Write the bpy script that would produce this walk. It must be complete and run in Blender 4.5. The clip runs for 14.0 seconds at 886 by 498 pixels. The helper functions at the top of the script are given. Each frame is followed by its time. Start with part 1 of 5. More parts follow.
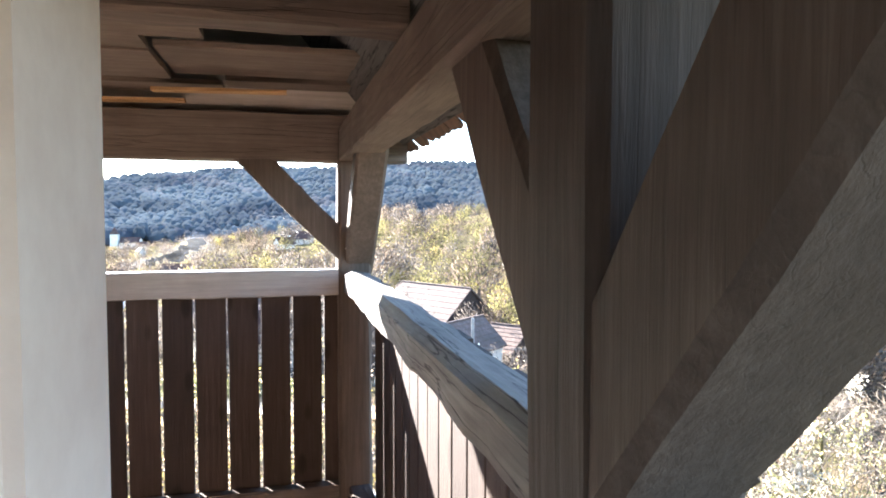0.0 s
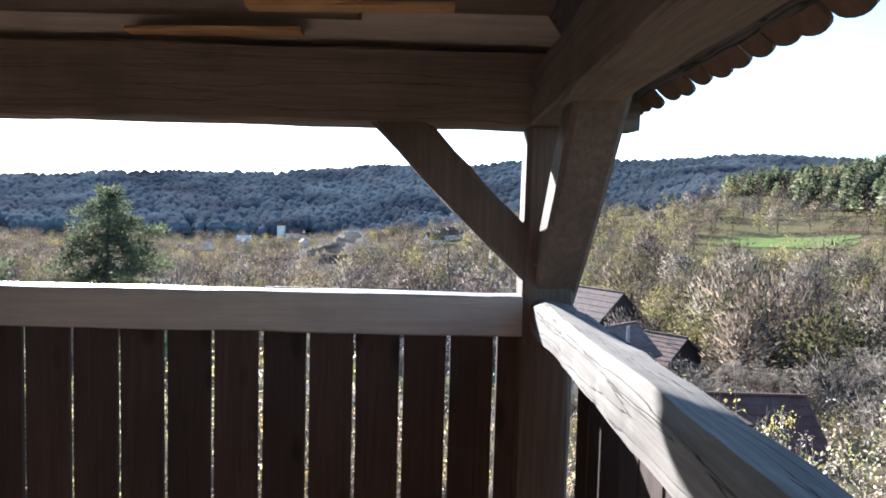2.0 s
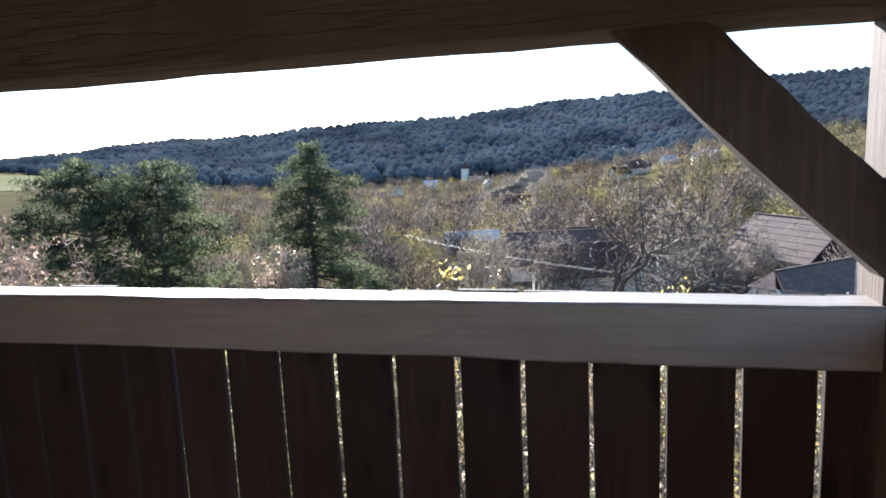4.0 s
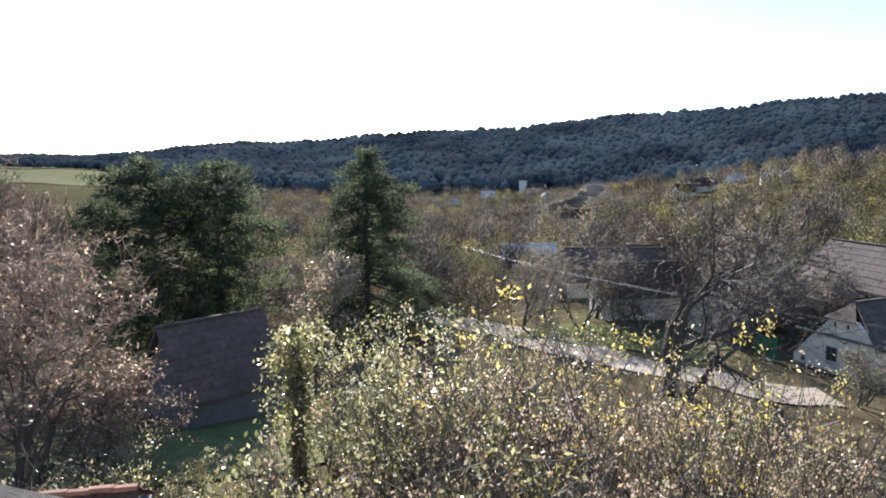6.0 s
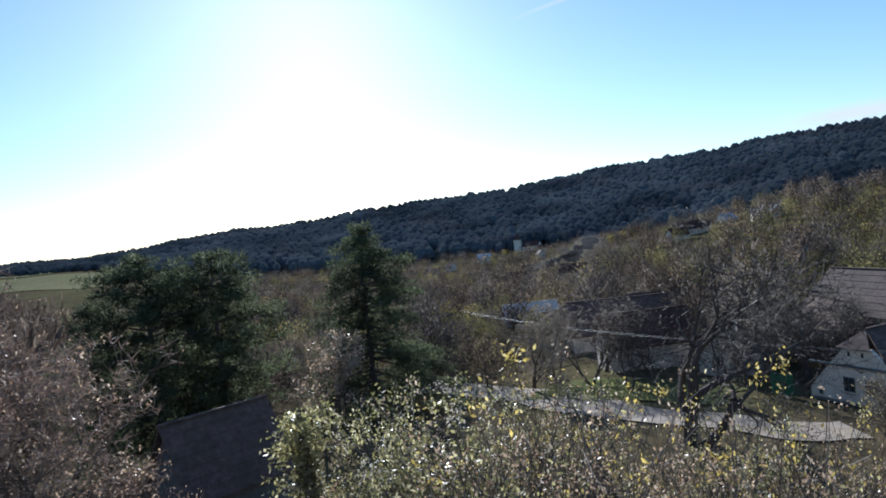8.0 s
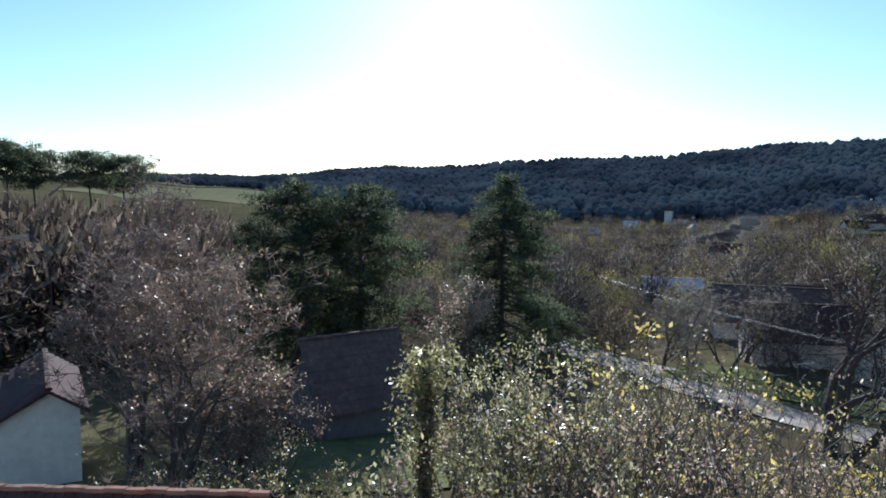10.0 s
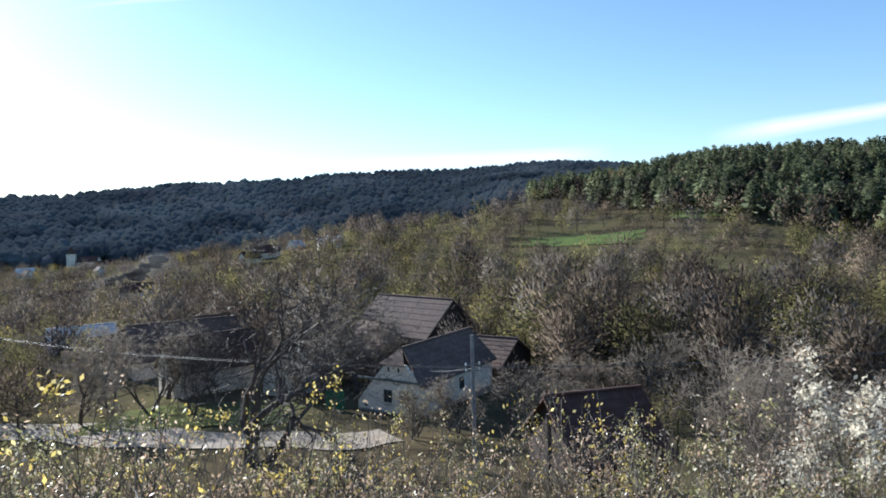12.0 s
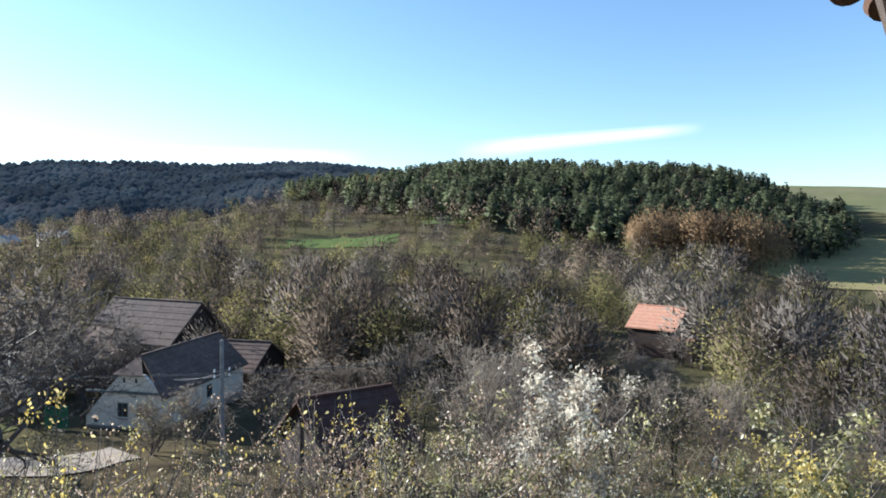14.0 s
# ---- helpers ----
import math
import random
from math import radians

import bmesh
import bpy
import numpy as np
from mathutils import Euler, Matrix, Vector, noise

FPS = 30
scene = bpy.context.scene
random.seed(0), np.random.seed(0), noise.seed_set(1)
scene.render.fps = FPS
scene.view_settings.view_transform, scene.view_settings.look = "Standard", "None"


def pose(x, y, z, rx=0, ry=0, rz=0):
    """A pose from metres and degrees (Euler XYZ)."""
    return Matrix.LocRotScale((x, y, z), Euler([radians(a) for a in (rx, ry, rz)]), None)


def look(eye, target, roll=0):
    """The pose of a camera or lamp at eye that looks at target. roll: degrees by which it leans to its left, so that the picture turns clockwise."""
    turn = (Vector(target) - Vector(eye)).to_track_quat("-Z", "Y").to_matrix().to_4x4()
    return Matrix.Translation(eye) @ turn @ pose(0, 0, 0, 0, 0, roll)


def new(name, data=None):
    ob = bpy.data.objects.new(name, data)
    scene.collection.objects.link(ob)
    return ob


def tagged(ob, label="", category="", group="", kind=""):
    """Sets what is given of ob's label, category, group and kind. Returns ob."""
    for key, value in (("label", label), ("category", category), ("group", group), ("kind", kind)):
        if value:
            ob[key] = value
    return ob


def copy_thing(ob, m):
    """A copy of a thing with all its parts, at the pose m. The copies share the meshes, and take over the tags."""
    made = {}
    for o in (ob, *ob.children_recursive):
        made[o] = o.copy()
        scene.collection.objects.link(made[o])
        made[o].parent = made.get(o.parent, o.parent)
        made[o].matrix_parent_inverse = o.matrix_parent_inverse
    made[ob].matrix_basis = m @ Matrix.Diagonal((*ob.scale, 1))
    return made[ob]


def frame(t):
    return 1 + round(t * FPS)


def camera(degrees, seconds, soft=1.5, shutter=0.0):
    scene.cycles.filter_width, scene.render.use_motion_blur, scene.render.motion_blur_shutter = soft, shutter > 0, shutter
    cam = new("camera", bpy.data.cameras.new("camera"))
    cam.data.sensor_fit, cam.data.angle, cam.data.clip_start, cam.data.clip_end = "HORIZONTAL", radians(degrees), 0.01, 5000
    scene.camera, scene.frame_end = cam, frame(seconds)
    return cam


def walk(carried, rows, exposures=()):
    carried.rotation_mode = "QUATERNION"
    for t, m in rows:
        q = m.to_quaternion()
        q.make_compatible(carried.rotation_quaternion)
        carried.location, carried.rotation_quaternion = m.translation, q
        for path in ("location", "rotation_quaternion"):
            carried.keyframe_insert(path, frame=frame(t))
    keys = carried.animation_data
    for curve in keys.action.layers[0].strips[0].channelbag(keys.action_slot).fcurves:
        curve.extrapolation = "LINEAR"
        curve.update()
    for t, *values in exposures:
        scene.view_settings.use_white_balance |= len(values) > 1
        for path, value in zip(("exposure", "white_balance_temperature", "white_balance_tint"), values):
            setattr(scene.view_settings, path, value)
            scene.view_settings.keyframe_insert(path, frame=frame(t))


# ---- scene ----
def path_rows():
    return [
        (0.0, pose(-0.110, -3.830, 1.488, 87.11, -0.09, -13.57)),
        (0.5, pose(-0.138, -3.540, 1.498, 87.65, 1.90, -14.60)),
        (1.0, pose(-0.094, -3.249, 1.518, 91.45, -0.90, -10.75)),
        (1.5, pose(-0.056, -2.945, 1.500, 91.23, -2.48, -4.70)),
        (2.0, pose(-0.134, -2.407, 1.481, 86.77, -1.42, -0.91)),
        (2.5, pose(-0.268, -2.222, 1.516, 86.09, 5.96, 8.81)),
        (2.7, pose(-0.245, -2.165, 1.523, 86.40, 2.06, 10.78)),
        (4.8, pose(-0.572, -1.057, 1.551, 79.48, 3.11, 15.96)),
        (5.0, pose(-0.652, -0.910, 1.527, 80.35, 2.31, 16.05)),
        (5.5, pose(-0.790, -0.611, 1.506, 83.25, 1.19, 16.11)),
        (6.0, pose(-0.800, -0.330, 1.492, 82.67, 0.59, 19.45)),
        (6.5, pose(-0.803, -0.190, 1.490, 83.53, -1.07, 20.64)),
        (7.0, pose(-0.808, -0.128, 1.490, 88.69, -2.18, 10.01)),
        (7.5, pose(-0.811, -0.124, 1.497, 89.44, 1.17, 14.76)),
        (7.7, pose(-0.811, -0.122, 1.498, 89.02, 4.45, 15.82)),
        (9.8, pose(-0.827, -0.107, 1.512, 85.03, -0.87, 35.30)),
        (10.0, pose(-0.828, -0.109, 1.512, 84.88, -0.74, 31.37)),
        (10.5, pose(-0.818, -0.104, 1.514, 84.89, -0.89, 16.80)),
        (11.0, pose(-0.807, -0.101, 1.517, 84.97, -0.68, 5.75)),
        (11.5, pose(-0.785, -0.088, 1.519, 86.61, 0.96, -4.04)),
        (12.0, pose(-0.771, -0.074, 1.518, 87.79, 1.62, -16.55)),
        (12.5, pose(-0.784, -0.080, 1.516, 87.44, 1.58, -24.64)),
        (13.0, pose(-0.788, -0.092, 1.514, 87.00, 1.34, -29.07)),
        (13.5, pose(-0.787, -0.095, 1.514, 87.34, 0.57, -34.71)),
        (14.0, pose(-0.784, -0.122, 1.516, 87.75, -0.36, -37.16)),
    ]


cam = camera(67.17, 14.0, soft=1.8)
walk(cam, path_rows(), exposures=[(0.0, 4.05, 6100, 13), (0.5, 4.35, 5900, 13), (1.0, 3.85, 5750, 12), (1.5, 3.15, 5750, 12), (2.5, 2.45, 5650, 12), (5.0, 2.3, 5800, 11), (6.0, 1.72, 5850, 11),
                                  (6.6, 1.55, 5850, 11), (7.1, 1.1, 5500, 10), (7.7, 0.8, 5350, 10), (9.8, 0.9, 5200, 9), (11.0, 1.12, 5450, 8), (12.5, 1.35, 5600, 8), (14.0, 1.5, 5650, 8)])

# ---- light ----
SUN_AZ, SUN_EL = 28.8, 20.3          # degrees left of straight out from the gallery, degrees above the horizon
world = bpy.data.worlds.new("sky")
scene.world = world
world.use_nodes = True
wn = world.node_tree.nodes
sky = wn.new("ShaderNodeTexSky")
sky.sky_type, sky.sun_disc = "NISHITA", False
sky.sun_elevation, sky.sun_rotation = radians(SUN_EL), radians(-SUN_AZ)
sky.air_density, sky.dust_density, sky.ozone_density = 1.0, 0.2, 2.3
wn["Background"].inputs["Strength"].default_value = 0.08
world.node_tree.links.new(sky.outputs[0], wn["Background"].inputs["Color"])
sun = new("sun", bpy.data.lights.new("sun", "SUN"))
sun.data.energy, sun.data.angle, sun.data.color = 5.0, radians(0.53), (1.0, 0.93, 0.82)
to_sun = Vector((-math.sin(radians(SUN_AZ)) * math.cos(radians(SUN_EL)), math.cos(radians(SUN_AZ)) * math.cos(radians(SUN_EL)), math.sin(radians(SUN_EL))))
sun.matrix_world = look(to_sun * 50, (0, 0, 0))


# ---- materials ----
def nodes_of(name):
    m = bpy.data.materials.new(name)
    m.use_nodes = True
    t = m.node_tree
    return m, t, t.nodes["Principled BSDF"]


def ramp(t, source, stops):
    r = t.nodes.new("ShaderNodeValToRGB")
    e = r.color_ramp.elements
    while len(e) < len(stops):
        e.new(0.5)
    for k, (pos, col) in enumerate(stops):
        e[k].position, e[k].color = pos, (*col, 1)
    t.links.new(source, r.inputs[0])
    return r.outputs[0]


def noise_node(t, scale, stretch=(1, 1, 1), detail=6, rough=0.6, coords="Object"):
    c = t.nodes.new("ShaderNodeTexCoord")
    mp = t.nodes.new("ShaderNodeMapping")
    mp.inputs["Scale"].default_value = stretch
    n = t.nodes.new("ShaderNodeTexNoise")
    n.inputs["Scale"].default_value, n.inputs["Detail"].default_value, n.inputs["Roughness"].default_value = scale, detail, rough
    t.links.new(c.outputs[coords], mp.inputs[0])
    t.links.new(mp.outputs[0], n.inputs[0])
    return n.outputs["Fac"]


def mix(t, a, b, fac, mode="MIX"):
    m = t.nodes.new("ShaderNodeMix")
    m.data_type, m.blend_type = "RGBA", mode
    for value, slot in ((fac, 0), (a, 6), (b, 7)):
        if isinstance(value, (int, float)):
            m.inputs[slot].default_value = value
        elif isinstance(value, tuple):
            m.inputs[slot].default_value = (*value, 1)
        else:
            t.links.new(value, m.inputs[slot])
    return m.outputs[2]


def bump(t, bsdf, height, strength, dist=0.01):
    b = t.nodes.new("ShaderNodeBump")
    b.inputs["Strength"].default_value, b.inputs["Distance"].default_value = strength, dist
    t.links.new(height, b.inputs["Height"])
    t.links.new(b.outputs[0], bsdf.inputs["Normal"])


def wood(name, dark, mid, light, axis=0, rough=0.75, cracks=0.6, knots=0.0):
    """Weathered timber: grain drawn out along one axis, knots and checks, a tint for each piece."""
    m, t, b = nodes_of(name)
    st = [14.0, 14.0, 14.0]
    st[axis] = 0.6
    grain = noise_node(t, 3.0, tuple(st), 8, 0.7)
    col = ramp(t, grain, [(0.15, dark), (0.5, mid), (0.85, light)])
    blot = noise_node(t, 2.3, (1, 1, 1), 4)
    col = mix(t, col, mix(t, dark, mid, 0.4), ramp(t, blot, [(0.48, (0, 0, 0)), (0.7, (0.75, 0.75, 0.75))]))
    if knots:
        c = t.nodes.new("ShaderNodeTexCoord")
        mp = t.nodes.new("ShaderNodeMapping")
        sc = [6.5, 6.5, 6.5]
        sc[axis] = 2.6
        mp.inputs["Scale"].default_value = sc
        v = t.nodes.new("ShaderNodeTexVoronoi")
        v.inputs["Scale"].default_value = 1.0
        t.links.new(c.outputs["Object"], mp.inputs[0])
        t.links.new(mp.outputs[0], v.inputs[0])
        col = mix(t, col, ramp(t, v.outputs["Distance"], [(0.0, (0.25, 0.2, 0.18)), (0.16, (0.4, 0.34, 0.3)), (0.26, (1, 1, 1))]), knots, "MULTIPLY")
    info = t.nodes.new("ShaderNodeObjectInfo")
    tint = ramp(t, info.outputs["Random"], [(0.0, (0.72, 0.70, 0.70)), (1.0, (1.15, 1.1, 1.05))])
    col = mix(t, col, tint, 1.0, "MULTIPLY")
    st2 = [9.0, 9.0, 9.0]
    st2[axis] = 0.35
    crack = noise_node(t, 2.2, tuple(st2), 3, 0.5)
    line = ramp(t, crack, [(0.485, (1, 1, 1)), (0.5, (0.12, 0.11, 0.1)), (0.515, (1, 1, 1))])
    if cracks:
        col = mix(t, col, line, cracks, "MULTIPLY")
    t.links.new(col, b.inputs["Base Color"])
    b.inputs["Roughness"].default_value = rough
    b.inputs["Specular IOR Level"].default_value = 0.25
    h = mix(t, grain, line, 0.5 if cracks > 0.15 else 0.08) if cracks else grain
    bump(t, b, h, 0.8, 0.006)
    return m


def speckled(name, stops, scale, rough=0.85, bumpy=0.4, scale2=None, wash=None, dist=0.02, stretch=(1, 1, 1)):
    m, t, b = nodes_of(name)
    n = noise_node(t, scale, stretch, 8, 0.65)
    col = ramp(t, n, stops)
    if wash:
        big = noise_node(t, scale2, (1, 1, 1), 4)
        col = mix(t, col, wash, ramp(t, big, [(0.42, (0, 0, 0)), (0.68, (0.8, 0.8, 0.8))]))
    t.links.new(col, b.inputs["Base Color"])
    b.inputs["Roughness"].default_value = rough
    b.inputs["Specular IOR Level"].default_value = 0.2
    if bumpy:
        bump(t, b, n, bumpy, dist)
    return m


def leafy(name, stops, translucent=0.35, spots=0.12, rough=0.7, by_tree=None, gloss=0.15):
    """Foliage or twigs: a tint for each leaf, a slower change from plant to plant."""
    m, t, b = nodes_of(name)
    g = t.nodes.new("ShaderNodeNewGeometry")
    col = ramp(t, g.outputs["Random Per Island"], stops)
    n = noise_node(t, spots, (1, 1, 1), 3)
    col = mix(t, col, ramp(t, n, [(0.32, (0.5, 0.5, 0.52)), (0.68, (1.4, 1.35, 1.25))]), 1.0, "MULTIPLY")
    if by_tree:
        at = t.nodes.new("ShaderNodeAttribute")
        at.attribute_name = "tint"
        lo, hi = by_tree
        col = mix(t, col, ramp(t, at.outputs["Fac"], [(0.0, (lo, lo, lo * 1.04)), (1.0, (hi, hi * 0.98, hi * 0.92))]), 1.0, "MULTIPLY")
    t.links.new(col, b.inputs["Base Color"])
    b.inputs["Roughness"].default_value = rough
    b.inputs["Specular IOR Level"].default_value = gloss
    if translucent:
        tr = t.nodes.new("ShaderNodeBsdfTranslucent")
        ms = t.nodes.new("ShaderNodeMixShader")
        ms.inputs[0].default_value = translucent
        t.links.new(col, tr.inputs[0])
        t.links.new(b.outputs[0], ms.inputs[1])
        t.links.new(tr.outputs[0], ms.inputs[2])
        t.links.new(ms.outputs[0], t.nodes["Material Output"].inputs[0])
    return m


WOOD_DARK = [wood("old_oak_x", (0.06, 0.046, 0.038), (0.135, 0.108, 0.09), (0.21, 0.172, 0.146), 0, 0.8, 0.2),
             wood("old_oak_y", (0.06, 0.046, 0.038), (0.135, 0.108, 0.09), (0.21, 0.172, 0.146), 1, 0.8, 0.2),
             wood("old_oak_z", (0.045, 0.034, 0.028), (0.1, 0.078, 0.064), (0.17, 0.137, 0.115), 2, 0.8, 0.14)]
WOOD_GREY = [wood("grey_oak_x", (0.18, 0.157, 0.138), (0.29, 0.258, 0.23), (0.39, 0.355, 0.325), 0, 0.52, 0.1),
             # darker than the front copy: roof shade on the side rail is mixed in
             wood("shaded_grey_oak_y", (0.05, 0.047, 0.044), (0.128, 0.121, 0.114), (0.225, 0.216, 0.206), 1, 0.85, 1.0)]
WOOD_GREY[0].node_tree.nodes["Principled BSDF"].inputs["Specular IOR Level"].default_value = 0.6
BOARD = wood("stained_board", (0.022, 0.015, 0.012), (0.042, 0.029, 0.024), (0.068, 0.05, 0.042), 2, 0.8, 0.0, 0.8)
GREY_PLANK = wood("grey_barn_plank", (0.09, 0.085, 0.085), (0.16, 0.155, 0.155), (0.24, 0.235, 0.235), 2, 0.85, 0.3)
ROOF_BOARD = wood("roof_board", (0.07, 0.052, 0.042), (0.155, 0.12, 0.096), (0.26, 0.21, 0.17), 0, 0.8, 0.3)
PLASTER = speckled("white_plaster", [(0.3, (0.7, 0.53, 0.43)), (0.7, (0.8, 0.64, 0.53))], 9, 0.9, 0.35, 0.7, (0.64, 0.48, 0.39), 0.004)
# orange stands for sun coming through the gap over the front plate
SUNLIT_WOOD = wood("sunlit_lath_wood", (0.34, 0.19, 0.08), (0.52, 0.31, 0.14), (0.66, 0.44, 0.22), 0, 0.7, 0.0)
LIME = speckled("lime_wash", [(0.3, (0.66, 0.58, 0.46)), (0.7, (0.8, 0.72, 0.58))], 3, 0.9, 0.3, 0.3, (0.52, 0.46, 0.38))
STONE = speckled("plinth_stone", [(0.3, (0.14, 0.13, 0.12)), (0.7, (0.3, 0.28, 0.25))], 4, 0.9, 0.6)
TILE_RED = speckled("clay_tile", [(0.25, (0.2, 0.085, 0.05)), (0.5, (0.32, 0.14, 0.085)), (0.75, (0.42, 0.23, 0.15))], 3, 0.85, 0.4, 1.1, (0.2, 0.15, 0.11))
# darker than clay_tile: the shade on the eave's underside is in the colour
TILE_EAVE = speckled("shaded_clay_tile", [(0.25, (0.085, 0.055, 0.042)), (0.5, (0.15, 0.088, 0.062)), (0.75, (0.24, 0.145, 0.1))], 5, 0.9, 0.5, 2.0, (0.09, 0.075, 0.06))
TILE_OLD = speckled("mossy_dark_tile", [(0.25, (0.08, 0.054, 0.045)), (0.5, (0.13, 0.092, 0.077)), (0.75, (0.2, 0.143, 0.118))], 2.5, 0.9, 0.4, 0.5, (0.085, 0.068, 0.053))
TILE_ORANGE = speckled("new_orange_tile", [(0.25, (0.36, 0.17, 0.105)), (0.5, (0.46, 0.235, 0.15)), (0.75, (0.56, 0.34, 0.24))], 2.5, 0.85, 0.3, 0.6, (0.4, 0.22, 0.15))
TILE_FADED = speckled("faded_tile", [(0.25, (0.05, 0.027, 0.023)), (0.5, (0.075, 0.042, 0.035)), (0.75, (0.11, 0.064, 0.053))], 2.0, 0.9, 0.3, 0.3, (0.085, 0.068, 0.058))
TILE_BROWN = speckled("weathered_brown_tile", [(0.25, (0.075, 0.053, 0.045)), (0.5, (0.11, 0.08, 0.068)), (0.75, (0.155, 0.115, 0.098))], 2.0, 0.9, 0.3, 0.4, (0.088, 0.068, 0.059))
for roof_tile in (TILE_FADED, TILE_OLD):
    roof_tile.node_tree.nodes["Principled BSDF"].inputs["Specular IOR Level"].default_value = 0.12
SHEET = speckled("grey_sheet_roof", [(0.3, (0.45, 0.45, 0.44)), (0.7, (0.62, 0.61, 0.6))], 1.0, 0.85, 0.1)
DARK_GLASS, _t, _b = nodes_of("window_pane")
_b.inputs["Base Color"].default_value, _b.inputs["Roughness"].default_value = (0.03, 0.033, 0.04, 1), 0.12
SHUTTER = speckled("grey_green_shutter", [(0.3, (0.09, 0.11, 0.1)), (0.7, (0.16, 0.18, 0.17))], 3, 0.7, 0.2)
GREEN_PAINT = speckled("green_gate_paint", [(0.3, (0.03, 0.12, 0.06)), (0.7, (0.06, 0.2, 0.1))], 3, 0.6, 0.2)
CONCRETE = speckled("pole_concrete", [(0.3, (0.17, 0.165, 0.155)), (0.7, (0.28, 0.27, 0.255))], 5, 0.9, 0.3)
METAL = speckled("dark_iron", [(0.3, (0.05, 0.05, 0.05)), (0.7, (0.1, 0.1, 0.1))], 6, 0.5, 0.1)
CERAMIC = speckled("insulator_ceramic", [(0.3, (0.6, 0.6, 0.58)), (0.7, (0.75, 0.75, 0.72))], 6, 0.3, 0)
BARK = speckled("bark", [(0.3, (0.045, 0.036, 0.03)), (0.7, (0.15, 0.125, 0.105))], 6, 0.95, 0.8, None, None, 0.03, (3, 3, 0.6))
TWIG = leafy("grey_twig", [(0.0, (0.2, 0.165, 0.13)), (1.0, (0.44, 0.38, 0.31))], 0.35)
BARK_DARK = leafy("dark_bark", [(0.0, (0.06, 0.047, 0.04)), (1.0, (0.1, 0.08, 0.068))], 0.0, 1.5)
SHRUB_TWIG = leafy("dark_shrub_twig", [(0.0, (0.085, 0.07, 0.058)), (0.7, (0.17, 0.145, 0.12)), (1.0, (0.36, 0.32, 0.27))], 0.15)
TWIG_RED = leafy("reddish_twig", [(0.0, (0.17, 0.12, 0.098)), (1.0, (0.34, 0.26, 0.21))], 0.25)
PINE_NEEDLE = leafy("pine_needles", [(0.0, (0.085, 0.105, 0.062)), (0.6, (0.125, 0.148, 0.085)), (1.0, (0.17, 0.19, 0.108))], 0.42, 0.12, 0.8, None, 0.04)
HILL_PINE = leafy("hill_pines", [(0.0, (0.085, 0.108, 0.065)), (1.0, (0.145, 0.165, 0.098))], 0.35, 0.05, by_tree=(0.6, 1.4))
# distance haze over the ridge is put into these bluish, lightened base colours
HAZY_PINE = leafy("hazy_far_conifers", [(0.0, (0.092, 0.105, 0.113)), (1.0, (0.097, 0.109, 0.116))], 0.0, 0.012, 1.0, by_tree=(0.9, 1.08))
HAZY_PINE.node_tree.nodes["Principled BSDF"].inputs["Specular IOR Level"].default_value = 0.0
HAZY_BARE = leafy("hazy_far_bare_wood", [(0.0, (0.105, 0.108, 0.115)), (1.0, (0.115, 0.116, 0.122))], 0.0, 0.012, 1.0, by_tree=(0.9, 1.08))
HAZY_BARE.node_tree.nodes["Principled BSDF"].inputs["Specular IOR Level"].default_value = 0.0
BARE_GREY = leafy("bare_crowns", [(0.0, (0.132, 0.12, 0.114)), (1.0, (0.168, 0.153, 0.143))], 0.22, 0.03, 0.9, (0.6, 1.3), 0.0)
BARE_BROWN = leafy("brown_crowns", [(0.0, (0.136, 0.11, 0.091)), (1.0, (0.186, 0.152, 0.122))], 0.22, 0.03, 0.9, (0.55, 1.3), 0.0)
OLIVE = leafy("olive_crowns", [(0.0, (0.14, 0.135, 0.065)), (1.0, (0.215, 0.2, 0.096))], 0.35, 0.03, 0.9, (0.55, 1.4), 0.0)
YELLOW = leafy("yellow_crowns", [(0.0, (0.27, 0.23, 0.07)), (1.0, (0.42, 0.35, 0.12))], 0.45, 0.05, by_tree=(0.7, 1.25))
OAK = leafy("rusty_oak_crowns", [(0.0, (0.2, 0.14, 0.085)), (1.0, (0.3, 0.21, 0.125))], 0.45, 0.08, by_tree=(0.6, 1.35))
LEAF_GREEN = leafy("green_yellow_leaf", [(0.0, (0.15, 0.15, 0.06)), (0.5, (0.32, 0.3, 0.13)), (0.8, (0.47, 0.43, 0.22)), (1.0, (0.66, 0.61, 0.42))], 0.5, 0.4, 0.38, None, 0.5)
LEAF_YELLOW = leafy("yellow_leaf", [(0.0, (0.38, 0.29, 0.07)), (0.6, (0.58, 0.46, 0.13)), (1.0, (0.7, 0.6, 0.3))], 0.5, 0.5, 0.4, None, 0.4)
LEAF_DRY = leafy("dry_leaf", [(0.0, (0.24, 0.155, 0.1)), (0.6, (0.46, 0.34, 0.24)), (1.0, (0.66, 0.54, 0.42))], 0.45, 0.5, 0.4, None, 0.4)
FLUFF = leafy("seed_fluff", [(0.0, (0.45, 0.41, 0.33)), (0.6, (0.66, 0.61, 0.5)), (1.0, (0.82, 0.77, 0.66))], 0.4, 0.6)
GROUND = speckled("autumn_meadow", [(0.25, (0.055, 0.043, 0.029)), (0.5, (0.09, 0.072, 0.044)), (0.75, (0.14, 0.115, 0.068))], 0.35, 0.95, 0.6, 0.03, (0.11, 0.108, 0.05), 0.3)
GROUND.node_tree.nodes["Principled BSDF"].inputs["Specular IOR Level"].default_value = 0.0
PASTURE = speckled("dry_pasture", [(0.3, (0.2, 0.18, 0.08)), (0.7, (0.3, 0.26, 0.12))], 0.2, 0.95, 0.3, 0.02, (0.24, 0.2, 0.1), 0.1)
